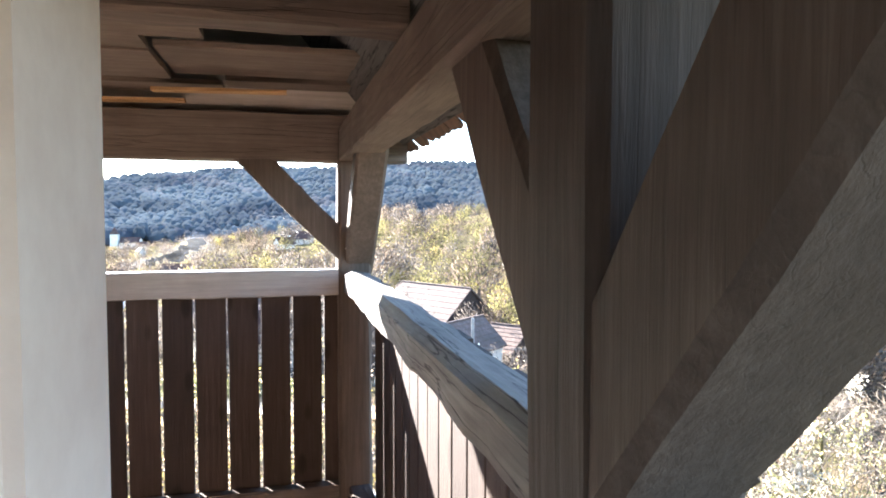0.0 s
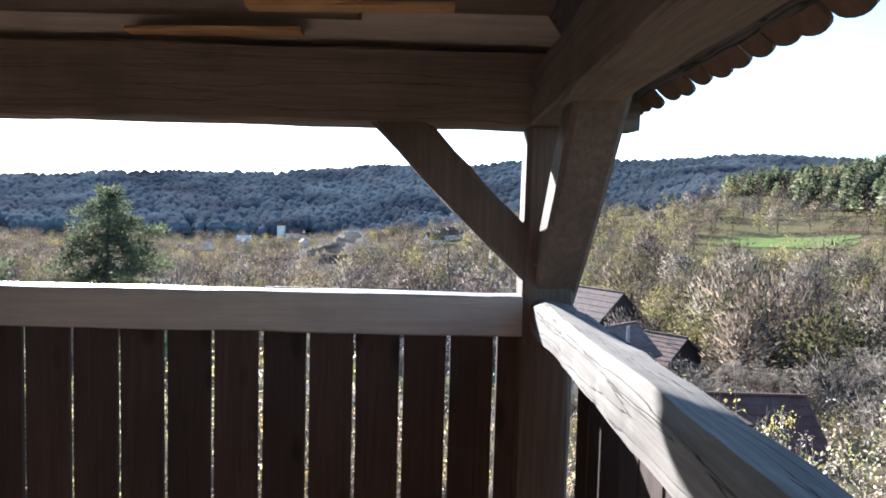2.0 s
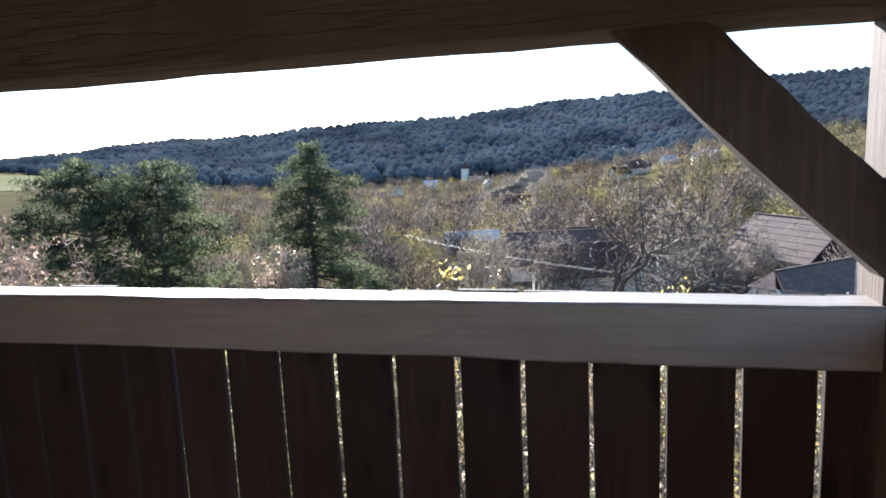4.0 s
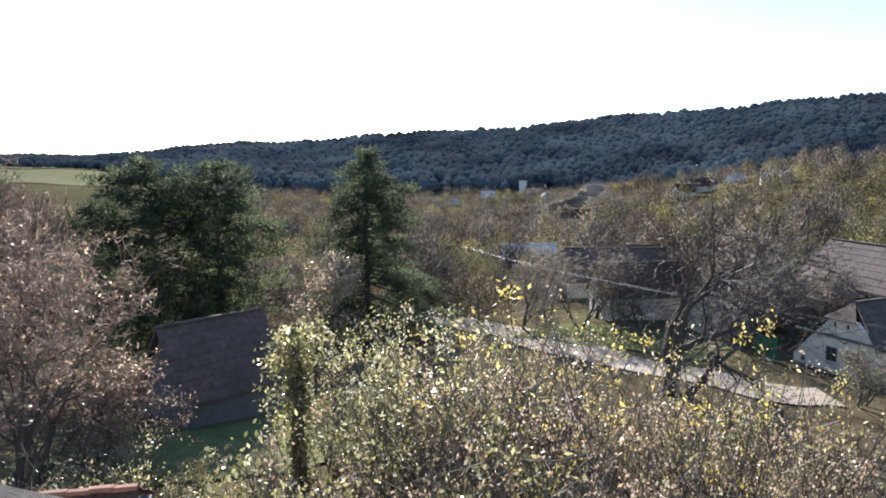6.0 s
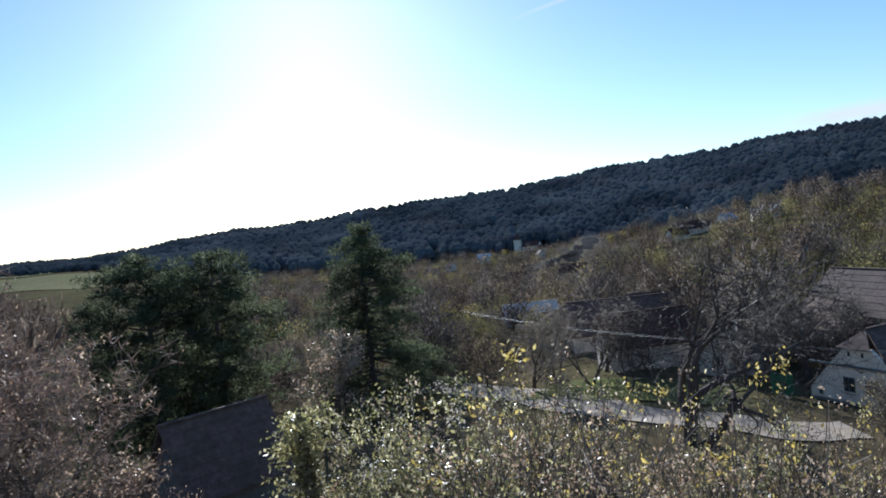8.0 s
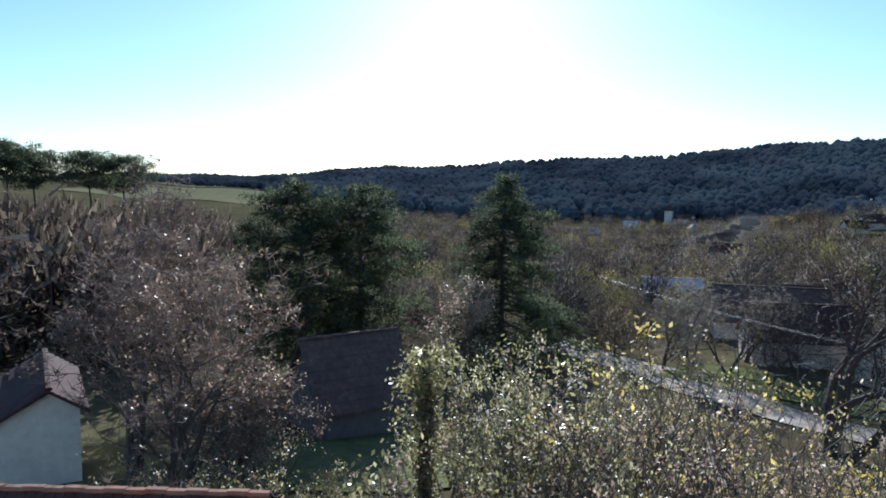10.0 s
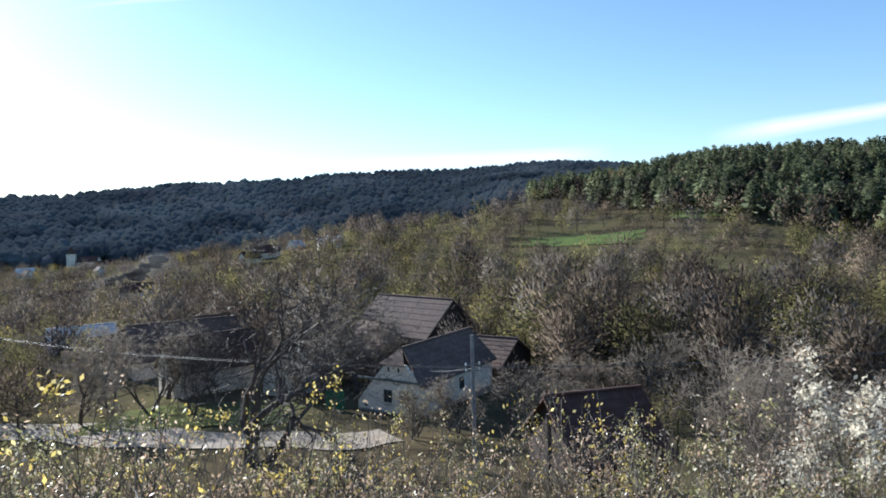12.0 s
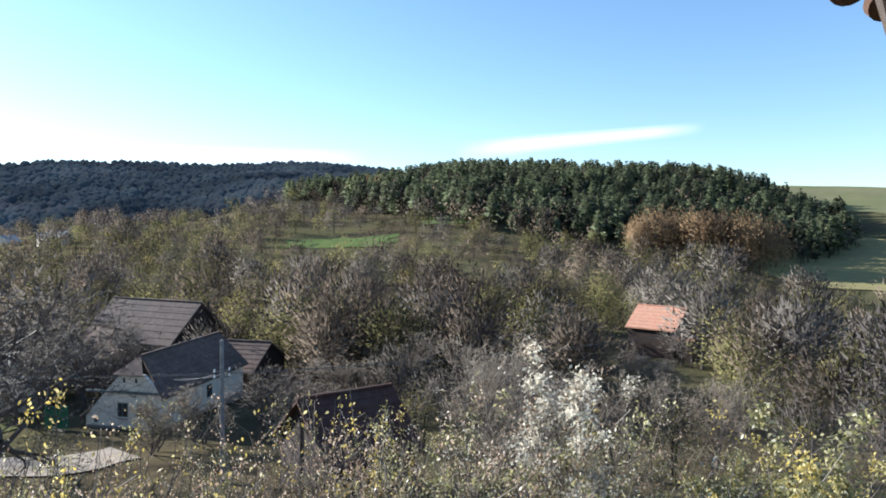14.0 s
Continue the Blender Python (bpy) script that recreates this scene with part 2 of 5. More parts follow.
FIELD = speckled("winter_wheat", [(0.3, (0.075, 0.105, 0.038)), (0.7, (0.12, 0.15, 0.055))], 0.25, 0.95, 0.3, 0.02, (0.13, 0.165, 0.06), 0.1)
STUBBLE = speckled("stubble_field", [(0.3, (0.15, 0.145, 0.08)), (0.7, (0.22, 0.2, 0.115))], 0.2, 0.95, 0.3, 0.015, (0.14, 0.15, 0.07), 0.1)
LAWN = speckled("lawn", [(0.3, (0.085, 0.095, 0.038)), (0.7, (0.14, 0.15, 0.065))], 1.2, 0.95, 0.5, 0.15, (0.165, 0.16, 0.078), 0.05)
for field_cover in (PASTURE, FIELD, STUBBLE, LAWN):
    field_cover.node_tree.nodes["Principled BSDF"].inputs["Specular IOR Level"].default_value = 0.0
DIRT = speckled("pale_dirt", [(0.3, (0.22, 0.175, 0.135)), (0.7, (0.35, 0.29, 0.23))], 1.0, 0.95, 0.5, 0.25, (0.2, 0.17, 0.11), 0.05)


# ---- builders ----
def finish(name, bm, mat, smooth=False):
    me = bpy.data.meshes.new(name)
    bm.to_mesh(me)
    bm.free()
    for m in (mat if isinstance(mat, list) else [mat]):
        me.materials.append(m)
    if smooth:
        for f in me.polygons:
            f.use_smooth = True
    return new(name, me)


def part(name, bm, material, parent, label="", smooth=False):
    ob = finish(name, bm, material, smooth)
    ob.parent = parent
    return tagged(ob, label)


def thing(name, label, category, at=(0, 0, 0), turn=0, group="", kind=""):
    ob = new(name)
    ob.empty_display_size = 0.3
    ob.matrix_world = pose(*at, 0, 0, turn)
    return tagged(ob, label, category, group, kind)


def tri_mesh(name, V, F, mats, slots=None, smooth=False, tint=None):
    """A mesh from numpy vertices and triangles."""
    me = bpy.data.meshes.new(name)
    V, F = np.asarray(V, dtype=np.float32), np.asarray(F, dtype=np.int32)
    me.vertices.add(len(V))
    me.vertices.foreach_set("co", V.ravel())
    me.loops.add(F.size)
    me.loops.foreach_set("vertex_index", F.ravel())
    me.polygons.add(len(F))
    me.polygons.foreach_set("loop_start", np.arange(0, F.size, 3, dtype=np.int32))
    for m in mats:
        me.materials.append(m)
    if slots is not None:
        me.polygons.foreach_set("material_index", np.asarray(slots, dtype=np.int32))
    me.polygons.foreach_set("use_smooth", np.full(len(F), smooth))
    if tint is not None:
        me.attributes.new("tint", "FLOAT", "POINT").data.foreach_set("value", np.asarray(tint, dtype=np.float32))
    me.update(calc_edges=True)
    me.validate()
    return me


def beam_bm(bm, a, b, w, h, segs=8, rough=0.006, chamfer=0.12, up=(0, 0, 1), seed=0, sag=0.0):
    """A hewn timber from a to b: chamfered section, uneven along its length."""
    a, b = Vector(a), Vector(b)
    d = (b - a).normalized()
    s = d.cross(Vector(up))
    s = s.normalized() if s.length > 1e-4 else Vector((1, 0, 0))
    u = s.cross(d).normalized()
    c = min(w, h) * chamfer
    prof = [(-w / 2 + c, -h / 2), (w / 2 - c, -h / 2), (w / 2, -h / 2 + c), (w / 2, h / 2 - c), (w / 2 - c, h / 2), (-w / 2 + c, h / 2), (-w / 2, h / 2 - c), (-w / 2, -h / 2 + c)]
    rings = []
    for k in range(segs + 1):
        o = a.lerp(b, k / segs)
        ring = []
        for j, (x, y) in enumerate(prof):
            q = o + s * x + u * y
            n = noise.noise(q * 3.1 + Vector((seed * 7.3, 0, j * 0.7))) * rough * 1.5 + noise.noise(q * 11 + Vector((seed, 3, j))) * rough * 0.6
            r = math.hypot(x, y)
            ring.append(bm.verts.new(q + (s * x + u * y) / r * n + u * (sag * math.sin(math.pi * k / segs))))
        rings.append(ring)
    for k in range(segs):
        for j in range(8):
            bm.faces.new((rings[k][j], rings[k][(j + 1) % 8], rings[k + 1][(j + 1) % 8], rings[k + 1][j]))
    bm.faces.new(rings[0][::-1])
    bm.faces.new(rings[-1])
    return bm


def beam(a, b, w, h, **k):
    bm = beam_bm(bmesh.new(), a, b, w, h, **k)
    bmesh.ops.recalc_face_normals(bm, faces=bm.faces)
    return bm


def box_bm(lo, hi, bm=None):
    bm = bm or bmesh.new()
    m = Matrix.Translation([(p + q) / 2 for p, q in zip(lo, hi)]) @ Matrix.Diagonal([q - p for p, q in zip(lo, hi)] + [1])
    bmesh.ops.create_cube(bm, size=1, matrix=m)
    return bm


def prism(points, thick):
    """A flat plate with that outline, thickened along its normal."""
    bm = bmesh.new()
    f = bm.faces.new([bm.verts.new(p) for p in points])
    f.normal_update()
    n = f.normal * thick
    r = bmesh.ops.extrude_face_region(bm, geom=[f])
    bmesh.ops.translate(bm, verts=[v for v in r["geom"] if isinstance(v, bmesh.types.BMVert)], vec=n)
    bmesh.ops.recalc_face_normals(bm, faces=bm.faces)
    return bm


# ---- the gallery ----
RAIL, PLATE = 1.10, 1.862            # height of the parapet's rail, underside of the wall plates
FLOOR = -0.62                        # the plank floor under them
WEST, SOUTH = -7.0, -8.0             # where the gallery ends beyond view


def gallery_floor():
    base = tagged(finish("floor", box_bm((WEST, SOUTH, FLOOR - 0.32), (0.3, 0.3, FLOOR - 0.045)), WOOD_DARK[0]), "dark oak joists under a plank gallery floor", "floor", "", "structure")
    for k in range(33):
        y = SOUTH + 0.25 * k
        # unseen boards in pale grey, picked to bounce light up under the roof
        part("floor_board", beam((WEST, y + 0.125, FLOOR - 0.02), (0.28, y + 0.125, FLOOR - 0.02), 0.24, 0.045, segs=6, rough=0.002, chamfer=0.1, seed=k), WOOD_GREY[0], base)


def inner_walls():
    """The plastered tower that the gallery runs round, and the masonry that carries the gallery."""
    bm = bmesh.new()
    box_bm((-3.4, -4.15, FLOOR), (-0.608, -3.8, 2.9), bm)
    box_bm((-1.0, SOUTH, FLOOR), (-0.608, -4.15, 2.9), bm)
    bmesh.ops.bevel(bm, geom=[e for e in bm.edges if abs(e.verts[0].co.z - e.verts[1].co.z) > 1], offset=0.03, segments=3, affect="EDGES")
    tagged(finish("wall_south", bm, PLASTER), "cream lime-plastered tower wall with soft worn corner", "wall", "", "structure")
    tagged(finish("wall_west", box_bm((WEST - 0.3, SOUTH, FLOOR), (WEST - 0.01, 0.3, 2.9)), PLASTER), "plain plastered wall closing the gallery", "wall", "", "structure")
    tagged(finish("wall_end", box_bm((WEST, SOUTH - 0.3, FLOOR), (0.3, SOUTH - 0.01, 2.9)), PLASTER), "plain plastered wall closing the passage", "wall", "", "structure")
    tagged(finish("wall_base", box_bm((WEST + 0.3, SOUTH + 0.3, -13.0), (-0.1, -0.1, FLOOR - 0.33)), PLASTER), "tall plastered tower base under the gallery", "wall", "", "structure")


def parapet(name, along, lo, hi, inner, label, seed, rail_w, mat, phase=0.0, pitch=0.222, gap=0.016):
    """A heavy rail with upright boards nailed to its outer side; along is 'x' or 'y'."""
    ob = thing(name, label, "parapet", kind="structure")
    rng = random.Random(seed)

    def at(s, out, z):
        return (s, inner + out, z) if along == "x" else (inner + out, s, z)
    bm = beam(at(lo, rail_w / 2, RAIL - 0.0925), at(hi, rail_w / 2, RAIL - 0.0925), rail_w, 0.185, segs=90, rough=0.010 if along == "y" else 0.004, chamfer=0.2 if along == "y" else 0.06, seed=seed)
    if along == "y":
        for v in bm.verts:
            # the top slopes down towards the weather side, which turns it from the sun
            if v.co.z > RAIL - 0.085:
                v.co.z -= 0.03 * max(0.0, (v.co.x - inner) / rail_w) + 0.012 * noise.noise(v.co * 2.3)
    part("top_rail", bm, mat, ob, "weathered grey hewn oak rail with long cracks")
    bm = beam(at(lo, rail_w / 2, FLOOR + 0.08), at(hi, rail_w / 2, FLOOR + 0.08), rail_w * 0.8, 0.14, segs=12, seed=seed + 5)
    part("bottom_rail", bm, WOOD_DARK[0 if along == "x" else 1], ob)
    s = hi - phase
    k = 0
    while s > lo:
        w = pitch - gap + rng.uniform(-0.005, 0.004)
        top = RAIL - (0.004 if along == "x" else 0.06) + rng.uniform(-0.012, 0.006)
        c = s - pitch / 2
        lean = rng.uniform(-0.004, 0.004)
        bm = beam(at(c, rail_w + 0.016, FLOOR - 0.1), at(c + lean, rail_w + 0.016, top), w, 0.026, segs=5, rough=0.0025, chamfer=0.12, up=(0, 1, 0) if along == "x" else (1, 0, 0), seed=seed + k)
        part("board", bm, BOARD, ob)
        s -= pitch
        k += 1
    return ob


def framed_post(name, label, x, y, braces, size=0.235, foot=FLOOR):
    """An upright with curved braces up to the plates. braces: directions in the plan."""
    ob = thing(name, label, "post", (0, 0, 0), kind="structure")
    part("post", beam((x, y, foot), (x, y, PLATE), size, size, segs=16, rough=0.007, chamfer=0.09, up=(0, 1, 0), seed=int(x * 10 + y * 7) + 3), WOOD_DARK[2], ob, "hewn oak upright with a worn face")
    for k, (dx, dy, out, run, low, w, t) in enumerate(braces):
        bm = bmesh.new()
        h = size / 2
        side = Vector((-dy, dx, 0))
        a = Vector((x + dx * (h - 0.04) + out[0], y + dy * (h - 0.04) + out[1], low - 0.04))
        b = Vector((x + dx * (h + run + 0.03) + out[0], y + dy * (h + run + 0.03) + out[1], PLATE + 0.03))
        d = (b - a).normalized()
        u = side.cross(d).normalized()
        if u.z < 0:
            u = -u
        a, b = a + u * t / 2 - d * 0.08, b + u * t / 2
        rings = []
        for i in range(13):
            f = i / 12
            o = a.lerp(b, f) - u * 0.012 * math.sin(math.pi * f)
            wide = t * (1.0 + 0.1 * (f - 0.5))
            ring = []
            for j, (p, q) in enumerate(((-1, -0.8), (-0.8, -1), (0.8, -1), (1, -0.8), (1, 0.8), (0.8, 1), (-0.8, 1), (-1, 0.8))):
                v = o + side * p * w / 2 + u * q * wide / 2
                n = noise.noise(v * 6 + Vector((k, j, 2))) * 0.008
                ring.append(bm.verts.new(v + u * n * q))
            rings.append(ring)
        for i in range(12):
            for j in range(8):
                bm.faces.new((rings[i][j], rings[i][(j + 1) % 8], rings[i + 1][(j + 1) % 8], rings[i + 1][j]))
        bm.faces.new(rings[0])
        bm.faces.new(rings[-1])
        bmesh.ops.recalc_face_normals(bm, faces=bm.faces)
        part("brace", bm, WOOD_DARK[2], ob, "diagonal hewn brace pegged under the plate")
        peg = bmesh.new()
        m = Matrix.Translation(a.lerp(b, 0.13) + side * w / 2) @ side.to_track_quat("Z", "Y").to_matrix().to_4x4()
        bmesh.ops.create_cone(peg, cap_ends=True, segments=8, radius1=0.014, radius2=0.011, depth=0.03, matrix=m)
        part("peg", peg, WOOD_GREY[0], ob)
    return ob


def plates_and_ceiling():
    tagged(finish("trim_front_plate", beam((WEST, 0.115, PLATE + 0.165), (0.50, 0.115, PLATE + 0.165), 0.22, 0.33, segs=40, rough=0.008, chamfer=0.05, seed=4), WOOD_DARK[0]),
           "thick dark oak wall plate over the front parapet", "beam", "", "structure")
    tagged(finish("trim_side_plate", beam((0.115, SOUTH, PLATE + 0.12), (0.115, 0.0, PLATE + 0.12), 0.215, 0.23, segs=40, rough=0.008, chamfer=0.05, seed=6), WOOD_DARK[1]),
           "pale-bottomed oak wall plate over the side parapet", "beam", "", "structure")
    for k, y in enumerate((-2.1, -4.6, -6.6)):
        tagged(finish("ceiling_beam", beam((WEST, y, 2.31), (0.1, y, 2.31), 0.2, 0.22, segs=30, rough=0.012, chamfer=0.1, seed=9 + k), ROOF_BOARD),
               "rough dark oak cross beam under the roof boards", "beam", "cross beams", "structure")
    # roof boards: wide planks of unequal width and level, some of them short
    rng = random.Random(5)
    bm = bmesh.new()
    y, k = 0.1, 0
    while y > SOUTH:
        w = rng.uniform(0.24, 0.42)
        z = 2.30 + min(0.45, -y * 0.06) + rng.uniform(-0.015, 0.03)
        split = rng.choice((-1.05, -1.35, -0.75))
        beam_bm(bm, (WEST, y - w / 2, z), (split, y - w / 2, z + rng.uniform(-0.02, 0.02)), w * 0.97, 0.035, segs=20, rough=0.01, chamfer=0.1, seed=30 + k)
        if k != 3:
            beam_bm(bm, (split + 0.02, y - w / 2, z + 0.05), (0.25, y - w / 2, z + 0.05), w * 0.97, 0.035, segs=8, rough=0.008, chamfer=0.1, seed=60 + k)
        y -= w
        k += 1
    bmesh.ops.recalc_face_normals(bm, faces=bm.faces)
    tagged(finish("ceiling", bm, ROOF_BOARD), "rough dark roof boards of unequal width with gaps", "ceiling", "", "structure")
    # split laths over the front plate; their orange colour imitates sunlight in the gap
    for k, (xa, xb, y, z) in enumerate(((-1.75, -1.0, -0.03, 2.225), (-2.9, -2.35, -0.05, 2.22), (-1.15, -0.35, -0.35, 2.25))):
        tagged(finish("lath", beam((xa, y, z), (xb, y, z + 0.015), 0.09, 0.02, segs=6, rough=0.006, seed=k), SUNLIT_WOOD), "split wooden lath over the plate, coloured orange like sunlit wood", "lath", "laths under the roof", "structure")


def tile_mesh(w, length, thick):
    """A beaver-tail tile: flat, with a rounded lower end, lying along +y downhill."""
    bm = bmesh.new()
    outline = [(-w / 2, 0), (w / 2, 0)] + [(w / 2 * math.cos(a), length - w * 0.26 + w * 0.26 * math.sin(a)) for a in [math.pi * i / 8 for i in range(9)]]
    f = bm.faces.new([bm.verts.new((x, y, 0)) for x, y in outline])
    r = bmesh.ops.extrude_face_region(bm, geom=[f])
    bmesh.ops.translate(bm, verts=[v for v in r["geom"] if isinstance(v, bmesh.types.BMVert)], vec=(0, 0, thick))
    bmesh.ops.recalc_face_normals(bm, faces=bm.faces)
    me = bpy.data.meshes.new("tile")
    bm.to_mesh(me)
    bm.free()
    me.materials.append(TILE_EAVE)
    return me


EAVE, FRONT_EAVE, EAVE_Z, PITCH = 0.56, 0.45, 1.93, 42.0


def gallery_roof():
    """The hipped tile roof over the gallery: boarded planes, and the lowest courses of tiles as pieces."""
    rise = math.tan(radians(PITCH))
    top = 3.0
    run = (top - EAVE_Z) / rise
    o = 0.035
    e, ef = EAVE - 0.07, FRONT_EAVE - 0.07
    ze = EAVE_Z + 0.07 * rise + o - 0.02
    roof = tagged(finish("roof", prism([(WEST - 0.3, ef, ze), (e, ef, ze), (e - run, e - run, ze + run * rise), (WEST - 0.3, e - run, ze + run * rise)], 0.03), WOOD_GREY[0]),
                  "steep hipped roof of old red clay beaver-tail tiles", "roof", "", "structure")
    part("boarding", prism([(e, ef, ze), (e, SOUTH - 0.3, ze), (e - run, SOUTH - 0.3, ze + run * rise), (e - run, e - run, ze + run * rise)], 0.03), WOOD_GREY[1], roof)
    part("roof_deck", box_bm((WEST - 0.3, SOUTH - 0.3, ze + run * rise), (e - run, e - run, ze + run * rise + 0.05)), TILE_OLD, roof)
    me = tile_mesh(0.142, 0.38, 0.014)
    rng = random.Random(8)
    for row in range(2):
        lift = 0.16 * row
        for side in range(2):
            n = 48
            for k in range(n):
                s = (EAVE if side == 0 else FRONT_EAVE) - 0.1 - lift * 0.75 - 0.149 * (k + 0.5 * (row % 2))
                if s < (WEST if side == 0 else -6.5):
                    continue
                down = (FRONT_EAVE if side == 0 else EAVE) - math.cos(radians(PITCH)) * (0.38 + lift) + rng.uniform(-0.012, 0.012)
                z = EAVE_Z + math.sin(radians(PITCH)) * (0.38 + lift) + 0.02 + 0.017 * row
                m = Matrix.Translation((s, down, z) if side == 0 else (down, s, z)) @ (pose(0, 0, 0, 0, 0, 0) if side == 0 else pose(0, 0, 0, 0, 0, -90)) @ pose(0, 0, 0, -PITCH + rng.uniform(-2, 2), 0, rng.uniform(-3, 3))
                ob = new("tile", me)
                ob.parent = roof
                ob.matrix_world = m


gallery_floor()
inner_walls()
parapet("parapet_front", "x", WEST, 0.0, 0.0, "front parapet of dark upright boards under a grey rail", 11, 0.15, WOOD_GREY[0], phase=-0.116)
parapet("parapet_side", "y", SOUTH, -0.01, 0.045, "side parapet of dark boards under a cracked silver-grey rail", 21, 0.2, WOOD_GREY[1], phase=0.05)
framed_post("corner_post", "dark oak corner post with two diagonal braces", 0.118, 0.118, [(-1, 0, (0, -0.05), 0.69, 1.17, 0.12, 0.19), (0, -1, (0.035, 0), 0.7, 1.14, 0.2, 0.16)])
framed_post("side_post", "massive worn oak post with braces up to the plate", 0.125, -3.855, [(0, 1, (0.025, 0), 0.70, 1.07, 0.2, 0.25), (0, -1, (0.0, 0), 0.62, 1.08, 0.24, 0.22)], 0.25)
plates_and_ceiling()
gallery_roof()


def set_gallery():
    """The gallery was drawn on its own grid with the corner post at the origin: here it is set in place at its true size."""
    m = Matrix.Translation((-0.8, -0.1, 1.5)) @ Matrix.Scale(0.8, 4) @ Matrix.Translation((1.25, 0.1, -1.5))
    for ob in list(scene.objects):
        if ob.parent is None and ob.type in ("MESH", "EMPTY"):
            ob.matrix_world = m @ ob.matrix_world


set_gallery()


# ---- the land ----
EYE = Vector((-0.8, -0.1, 1.5))


def spot(az, d, z=None):
    x, y = EYE.x - math.sin(radians(az)) * d, EYE.y + math.cos(radians(az)) * d
    return (x, y, ground(x, y) if z is None else z)


RINGS = [0, 8, 20, 35, 50, 80, 130, 200, 280, 400, 600, 800, 1000, 1500, 3500]
PROFILES = {}


def profile(az, *heights):
    PROFILES[az] = np.array(heights, dtype=float)


profile(-180, -9, -9, -10, -11, -12, -12, -12, -10, -8, -5, 0, 5, 8, 10, 5)
profile(-95, -9, -9, -11, -13, -15, -17, -18, -17, -14, -5, 10, 15, 20, 20, 10)
profile(-68, -9, -9, -11, -13, -15, -17, -18.5, -17, -12.5, 4, 32, 33, 33, 30, 20)
profile(-55, -9, -9, -11, -13, -15, -17, -17.5, -14.5, -7, 23, 34, 36, 40, 42, 30)
profile(-40, -9, -9, -10.5, -13, -14.5, -16, -17, -12, -2, 24, 38, 50, 60, 65, 40)
profile(-26, -9, -9, -10.2, -12.6, -14.2, -15, -15.5, -12, -5, 15, 18, 45, 76, 80, 60)
profile(-13, -9, -9, -10, -12.4, -13.9, -14.6, -15, -12, -7, 0, -10, 30, 70, 78, 60)
profile(0, -9, -9, -10, -12.3, -14, -15.5, -17, -17, -15, -13, -24, 14, 60, 64, 50)
profile(15, -9, -9, -10, -12, -14, -16, -19, -22, -25, -27, -28, 6, 41, 45, 30)
profile(35, -9, -9, -10, -12, -13.5, -16, -19, -22, -24, -25, -22, -4, 22, 24, 12)
profile(50, -9, -9, -10, -11.6, -13, -15, -17, -18, -18, -15, -6, 4, 12, 16, 10)
profile(75, -9, -9, -10, -11, -12, -13, -14, -13, -10, -5, 2, 8, 12, 14, 8)
profile(180, -9, -9, -10, -11, -12, -12, -12, -10, -8, -5, 0, 5, 8, 10, 5)
AZ_KEYS = sorted(PROFILES)
TABLE = np.array([PROFILES[a] for a in AZ_KEYS])


def ground_np(x, y):
    x, y = np.asarray(x, dtype=float), np.asarray(y, dtype=float)
    dx, dy = x - EYE.x, y - EYE.y
    r = np.hypot(dx, dy)
    az = np.degrees(np.arctan2(-dx, dy))
    k = np.clip(np.searchsorted(AZ_KEYS, az) - 1, 0, len(AZ_KEYS) - 2)
    ak = np.array(AZ_KEYS, dtype=float)
    f = (az - ak[k]) / (ak[k + 1] - ak[k])
    f = f * f * (3 - 2 * f)
    j = np.clip(np.searchsorted(RINGS, r) - 1, 0, len(RINGS) - 2)
    rk = np.array(RINGS, dtype=float)
    g = np.clip((r - rk[j]) / (rk[j + 1] - rk[j]), 0, 1)
    z0 = TABLE[k, j] * (1 - g) + TABLE[k, j + 1] * g
    z1 = TABLE[k + 1, j] * (1 - g) + TABLE[k + 1, j + 1] * g
    z = z0 * (1 - f) + z1 * f
    amp = np.clip((r - 12) / 200, 0, 1)
    z += amp * (1.6 * np.sin(x * 0.021 + 1.3) * np.cos(y * 0.017) + 0.8 * np.sin(x * 0.06 + y * 0.045))
    z += np.clip((r - 6) / 30, 0, 1) * 0.12 * np.sin(x * 0.5 + 2) * np.sin(y * 0.43 + 1)
    return z


def ground(x, y):
    return float(ground_np(x, y))


def land():
    radii = np.concatenate([[0.02, 1.0], np.geomspace(3.0, 3500, 150)])
    az = np.radians(np.linspace(0, 360, 320, endpoint=False))
    R, A = np.meshgrid(radii, az, indexing="ij")
    X, Y = EYE.x - np.sin(A) * R, EYE.y + np.cos(A) * R
    Z = ground_np(X, Y)
    V = np.stack([X, Y, Z], -1).reshape(-1, 3)
    nr, na = R.shape
    i, j = np.meshgrid(np.arange(nr - 1), np.arange(na), indexing="ij")
    a, b, c, d = i * na + j, (i + 1) * na + j, (i + 1) * na + (j + 1) % na, i * na + (j + 1) % na
    F = np.concatenate([np.stack([a, c, b], -1).reshape(-1, 3), np.stack([a, d, c], -1).reshape(-1, 3)])
    tagged(new("ground", tri_mesh("ground", V, F, [GROUND], None, True)), "rolling meadow and scrub land in late autumn", "ground", "", "structure")


